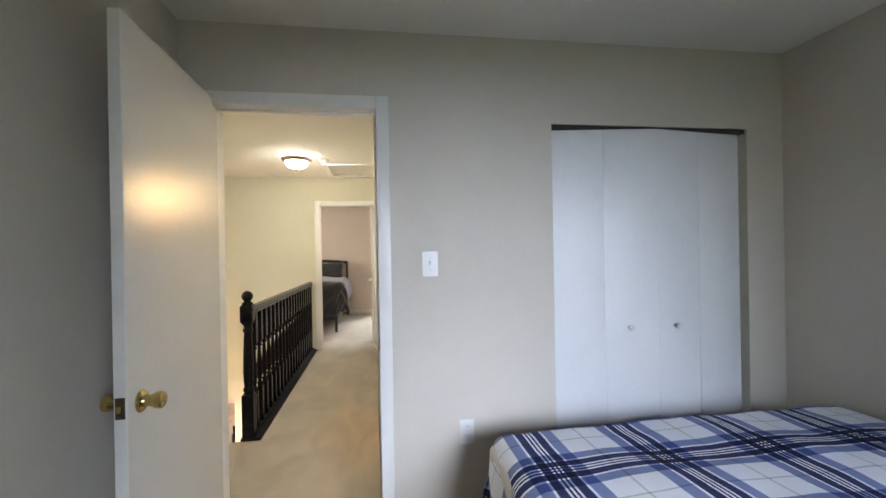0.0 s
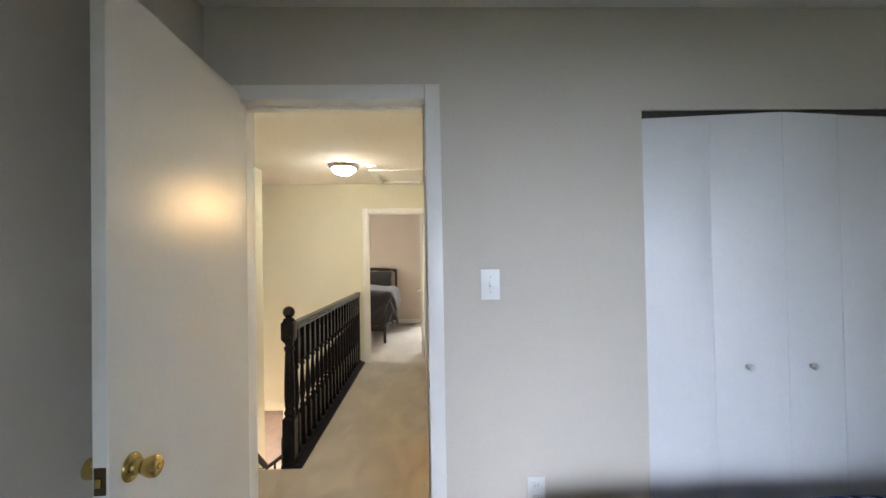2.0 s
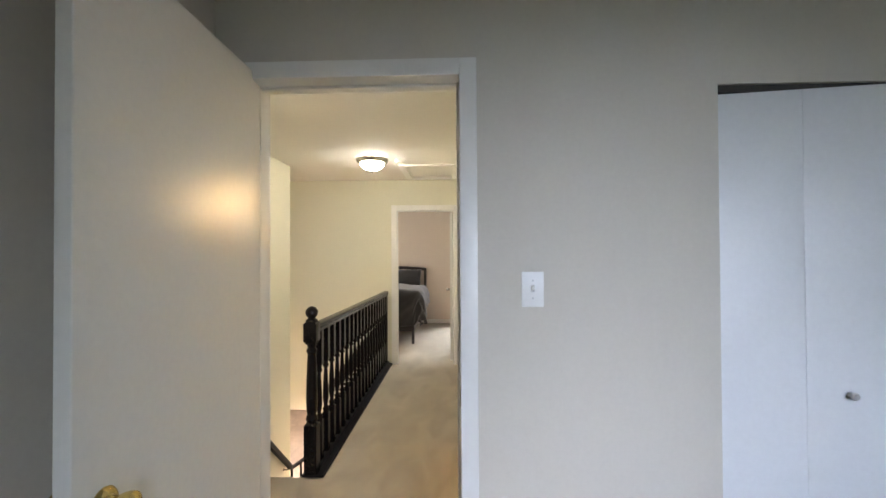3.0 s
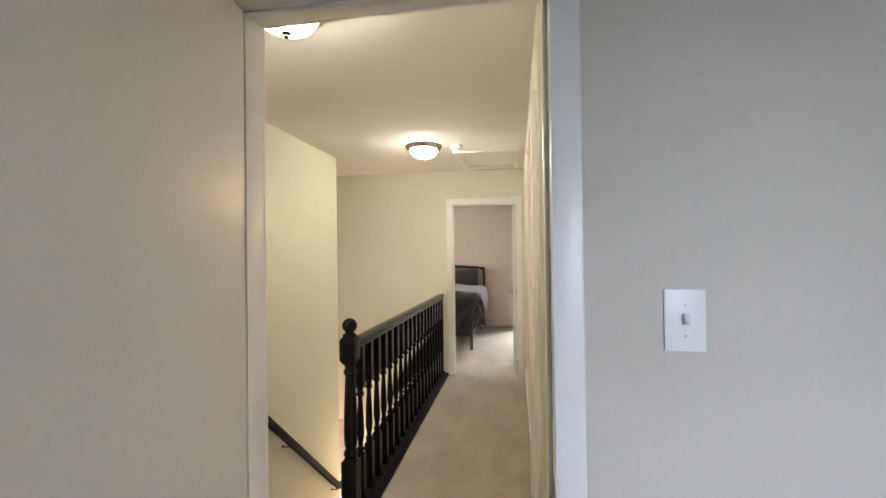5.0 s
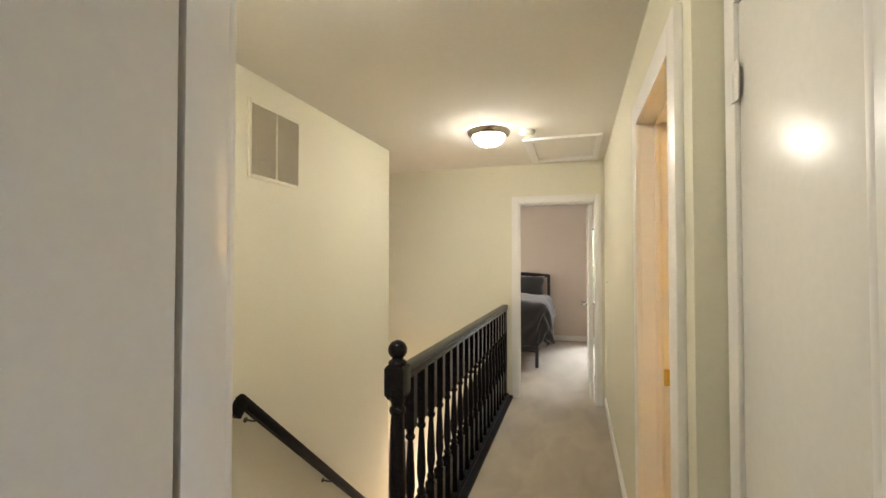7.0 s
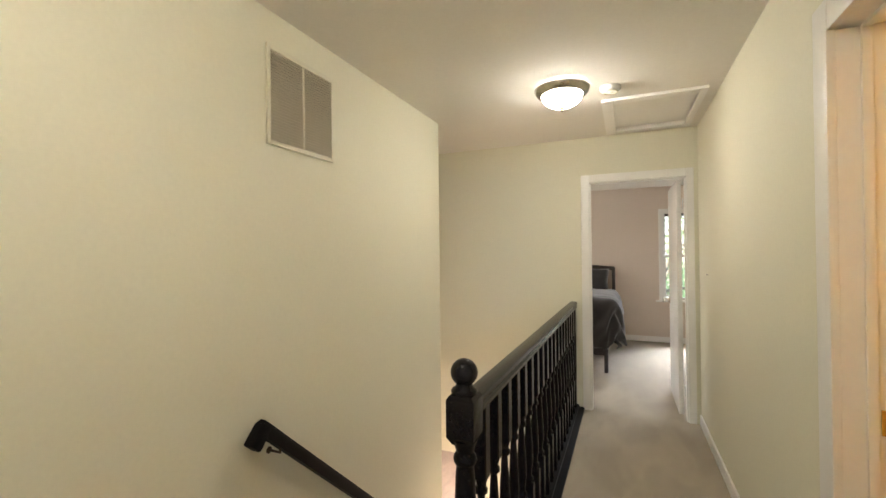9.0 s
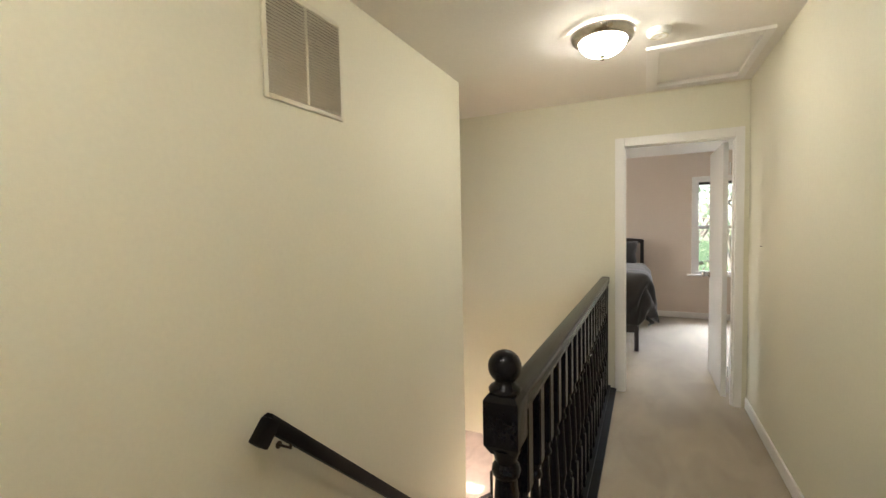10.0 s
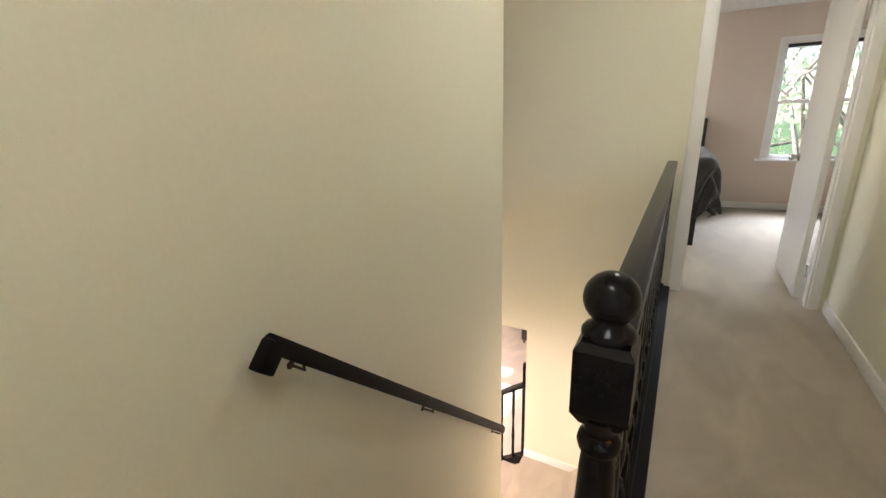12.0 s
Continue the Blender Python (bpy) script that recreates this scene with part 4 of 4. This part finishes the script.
for sx in (BX0 + 0.08, BX1 - 0.08):
    for sy in (BY0 + 0.08, BY1 - 0.08):
        part("leg", lathe([(0.018, 0), (0.024, 0.145)], (sx, sy, 0), 12), M_DARK, bed)
cloth("comforter", drape(BX0 + 0.11, BX1 - 0.01, BY0 + 0.06, BY1 - 0.06, BTOP + 0.014, (0.50, 0.0, 0.45, 0.42), 0.09, 0.055, 3.1, 0.022, 0.03, 0.10, 0.12), M_PLAID,
      "blue, navy and white plaid comforter spread over the bed", "comforter")

# back bedroom bed, head against the end wall
HX0, HX1, HY0, HY1, HTOP = -2.145, -0.645, 5.445, 7.37, 0.79
HEAD_Y = 7.415
bed2 = thing("bed", ((HX0 + HX1) / 2, (HY0 + HY1) / 2, 0), "dark wooden bed with slatted headboard and slim legs", "bed")
for x in (HX0 - 0.01, HX1 + 0.01):
    part("headboard_post", box(x - 0.025, x + 0.025, HEAD_Y - 0.025, HEAD_Y + 0.025, 0, 1.16, 0.006), M_DARK, bed2)
    part("foot_leg", box(x - 0.022 + (0.0 if x < -1 else -0.04), x + 0.022 + (0.0 if x < -1 else -0.04), HY0 - 0.03, HY0 + 0.014, 0, 0.40, 0.005), M_DARK, bed2)
part("top_rail", sweep([(-0.02, -0.03), (0.02, -0.03), (0.02, 0.03), (-0.02, 0.03)], [(HX0 - 0.02, HEAD_Y, 1.14), (-1.75, HEAD_Y, 1.17), (-1.38, HEAD_Y, 1.18), (-1.0, HEAD_Y, 1.17), (HX1 + 0.02, HEAD_Y, 1.14)], side=Vector((0, 1, 0))), M_DARK, bed2)
part("lower_rail", box(HX0, HX1, HEAD_Y - 0.02, HEAD_Y + 0.02, 0.55, 0.60, 0.004), M_DARK, bed2)
for k in range(11):
    x = HX0 + 0.12 + k * (HX1 - HX0 - 0.24) / 10
    part("slat", box(x - 0.016, x + 0.016, HEAD_Y - 0.01, HEAD_Y + 0.01, 0.60, 1.14, 0.003), M_DARK, bed2)
for x in (HX0 + 0.01, HX1 - 0.02):
    part("side_rail", box(x - 0.014, x + 0.014, HY0, HEAD_Y - 0.026, 0.22, 0.36, 0.004), M_DARK, bed2)
part("foot_rail", box(HX0, HX1 - 0.03, HY0 - 0.02, HY0 + 0.012, 0.20, 0.38, 0.004), M_DARK, bed2)
part("mattress", box(HX0 + 0.02, HX1 - 0.03, HY0 + 0.02, HY1, 0.36, HTOP - 0.03, 0.05, seg=3), M_MATTRESS, bed2)
cloth("duvet", drape(HX0 + 0.06, HX1 - 0.02, HY0 + 0.08, 6.95, HTOP + 0.07, (0.40, 0.42, 0.34, 0.0), 0.13, 0.075, 8.3, 0.03, 0.06, 0.10, 0.27), M_DUVET, "light grey cotton duvet hanging over the side of the bed", "duvet", 0.025)
cloth("throw_blanket", drape(HX0 + 0.06, HX1 - 0.02, HY0 + 0.07, HY0 + 0.24, HTOP + 0.085, (0.40, 0.66, 0.66, 0.0), 0.145, 0.075, 8.3, 0.03, 0.0, 0.10, 0.27), M_GREY, "charcoal throw folded over the foot of the bed", "throw", 0.012)
for x, m in ((-1.03, M_GREY), (-1.75, M_GREY)):
    pillow("pillow", x, 7.15, HTOP + 0.16, 0.68, 0.44, 0.20, pose(0, 0, 0, 62, 0, 0), m, "charcoal cotton pillow leaning on the headboard")

# ---- bathroom ----
van = thing("vanity", (0.95, 2.130, 0), "honey oak bathroom vanity cabinet with panel doors", "vanity")
part("body", box(0.26, 1.60, 1.940, 2.395, 0.08, 0.80, 0.004), M_OAK, van)
part("toe_kick", box(0.28, 1.58, 2.000, 2.390, 0.0, 0.08), M_DARK, van)
for x0 in (0.29, 0.72, 1.15):
    dr = part("cabinet_door", box(x0, x0 + 0.41, 1.920, 1.940, 0.12, 0.76, 0.004), M_OAK, van)
    part("raised_panel", box(x0 + 0.06, x0 + 0.35, 1.914, 1.921, 0.18, 0.70, 0.004), M_OAK, dr)
    part("pull", ball((x0 + 0.37, 1.905, 0.6), 0.014), M_BRASS, dr)
ct = thing("countertop", (0.95, 2.160, 0.80), "cream cultured marble vanity top with backsplash", "countertop")
part("top", box(0.24, 1.62, 1.905, 2.397, 0.801, 0.835, 0.008), M_MARBLE, ct)
part("backsplash", box(0.24, 1.62, 2.378, 2.397, 0.835, 0.92, 0.004), M_MARBLE, ct)
mir = thing("bathroom_mirror", (1.2, 2.390, 1.0), "frameless bathroom mirror over the vanity", "mirror")
part("mirror_glass", box(0.82, 1.75, 2.392, 2.398, 0.96, 1.72), material("mirror_silver", (0.9, 0.9, 0.88), 0.02, metal=1.0, vary=0.0), mir)
sc = thing("wall_sconce", (0.575, 2.400, 1.95), "lit bathroom wall sconce with an opal glass shade", "wall lamp")
part("back_plate", lathe([(0.055, 0), (0.055, 0.008), (0.04, 0.016), (0.001, 0.017)], (0.575, 2.399, 2.06), 24, axis="-Y"), M_BRASS, sc)
part("arm", sweep([(-0.008, -0.008), (0.008, -0.008), (0.008, 0.008), (-0.008, 0.008)], [(0.575, 2.390, 2.06), (0.575, 2.310, 2.085), (0.575, 2.280, 2.06)]), M_BRASS, sc)
part("shade", lathe([(0.030, 2.025), (0.047, 2.012), (0.056, 1.90), (0.062, 1.775), (0.058, 1.775), (0.001, 1.84)], (0.575, 2.28, 0.04), 28), M_SCONCE, sc, "lit opal glass shade")
for x, yy, r, h, lab in ((0.40, 2.280, 0.026, 0.13, "white plastic"), (0.47, 2.310, 0.022, 0.17, "cream plastic"), (0.54, 2.260, 0.030, 0.09, "white plastic")):
    bt = thing("toiletry_bottle", (x, yy, 0.835), lab + " toiletry bottle standing on the vanity top", "bottle", "toiletries")
    part("bottle_body", lathe([(r * 0.95, 0.8352), (r, 0.842), (r, 0.835 + h * 0.7), (r * 0.5, 0.835 + h * 0.8)], (x, yy, 0), 16), M_PLASTIC, bt)
    part("cap", lathe([(r * 0.45, 0.835 + h * 0.79), (r * 0.45, 0.835 + h), (0.001, 0.836 + h)], (x, yy, 0), 14), M_PLASTIC, bt)

# ---- outside the back window ----


def tree(x, y, base, height, seed):
    rnd = random.Random(seed)
    t = thing("tree", (x, y, base), "leafy green garden tree in sunlight outside the window", "tree", "garden trees")
    bm = bmesh.new()

    def limb(a, b, r0, r1):
        along = (b - a).normalized()
        s = along.orthogonal().normalized()
        q = along.cross(s)
        ra = [bm.verts.new(a + (s * math.cos(k * math.pi / 4) + q * math.sin(k * math.pi / 4)) * r0) for k in range(8)]
        rb = [bm.verts.new(b + (s * math.cos(k * math.pi / 4) + q * math.sin(k * math.pi / 4)) * r1) for k in range(8)]
        for k in range(8):
            bm.faces.new((ra[k], ra[(k + 1) % 8], rb[(k + 1) % 8], rb[k]))
    root = Vector((x, y, base))
    fork = root + Vector((0.1, 0, height * 0.35))
    limb(root, fork, 0.20, 0.15)
    ends = []
    for k in range(9):
        a = k * 2.4
        e = fork + Vector((math.cos(a) * height * 0.25, math.sin(a) * height * 0.25, height * (0.05 + 0.06 * k)))
        limb(fork, e, 0.08, 0.03)
        ends.append(e)
        for q in range(3):
            e2 = e + Vector((rnd.uniform(-1, 1), rnd.uniform(-1, 1), rnd.uniform(-0.4, 0.9))) * height * 0.12
            limb(e, e2, 0.03, 0.01)
            ends.append(e2)
    part("trunk", bm, M_BARK, t)
    bm = bmesh.new()
    for k in range(800):
        c = rnd.choice(ends) + Vector((rnd.gauss(0, 1), rnd.gauss(0, 1), rnd.gauss(0, 0.8))) * height * 0.07
        s = rnd.uniform(0.05, 0.11)
        m = Matrix.Translation(c) @ Euler((rnd.uniform(0, 6), rnd.uniform(0, 6), rnd.uniform(0, 6))).to_matrix().to_4x4()
        bm.faces.new([bm.verts.new(m @ Vector(p)) for p in ((-s, 0, 0), (0, -s * 0.5, 0.01), (s, 0, 0), (0, s * 0.5, 0.01))])
    part("crown", bm, M_LEAF, t, smooth=0)


tree(1.5, 12.6, LOW - 0.32, 6.0, 1)
tree(3.6, 16.5, LOW - 0.32, 8.0, 2)
tree(0.4, 17.5, LOW - 0.32, 8.5, 3)
tree(4.6, 22.0, LOW - 0.32, 9.0, 4)
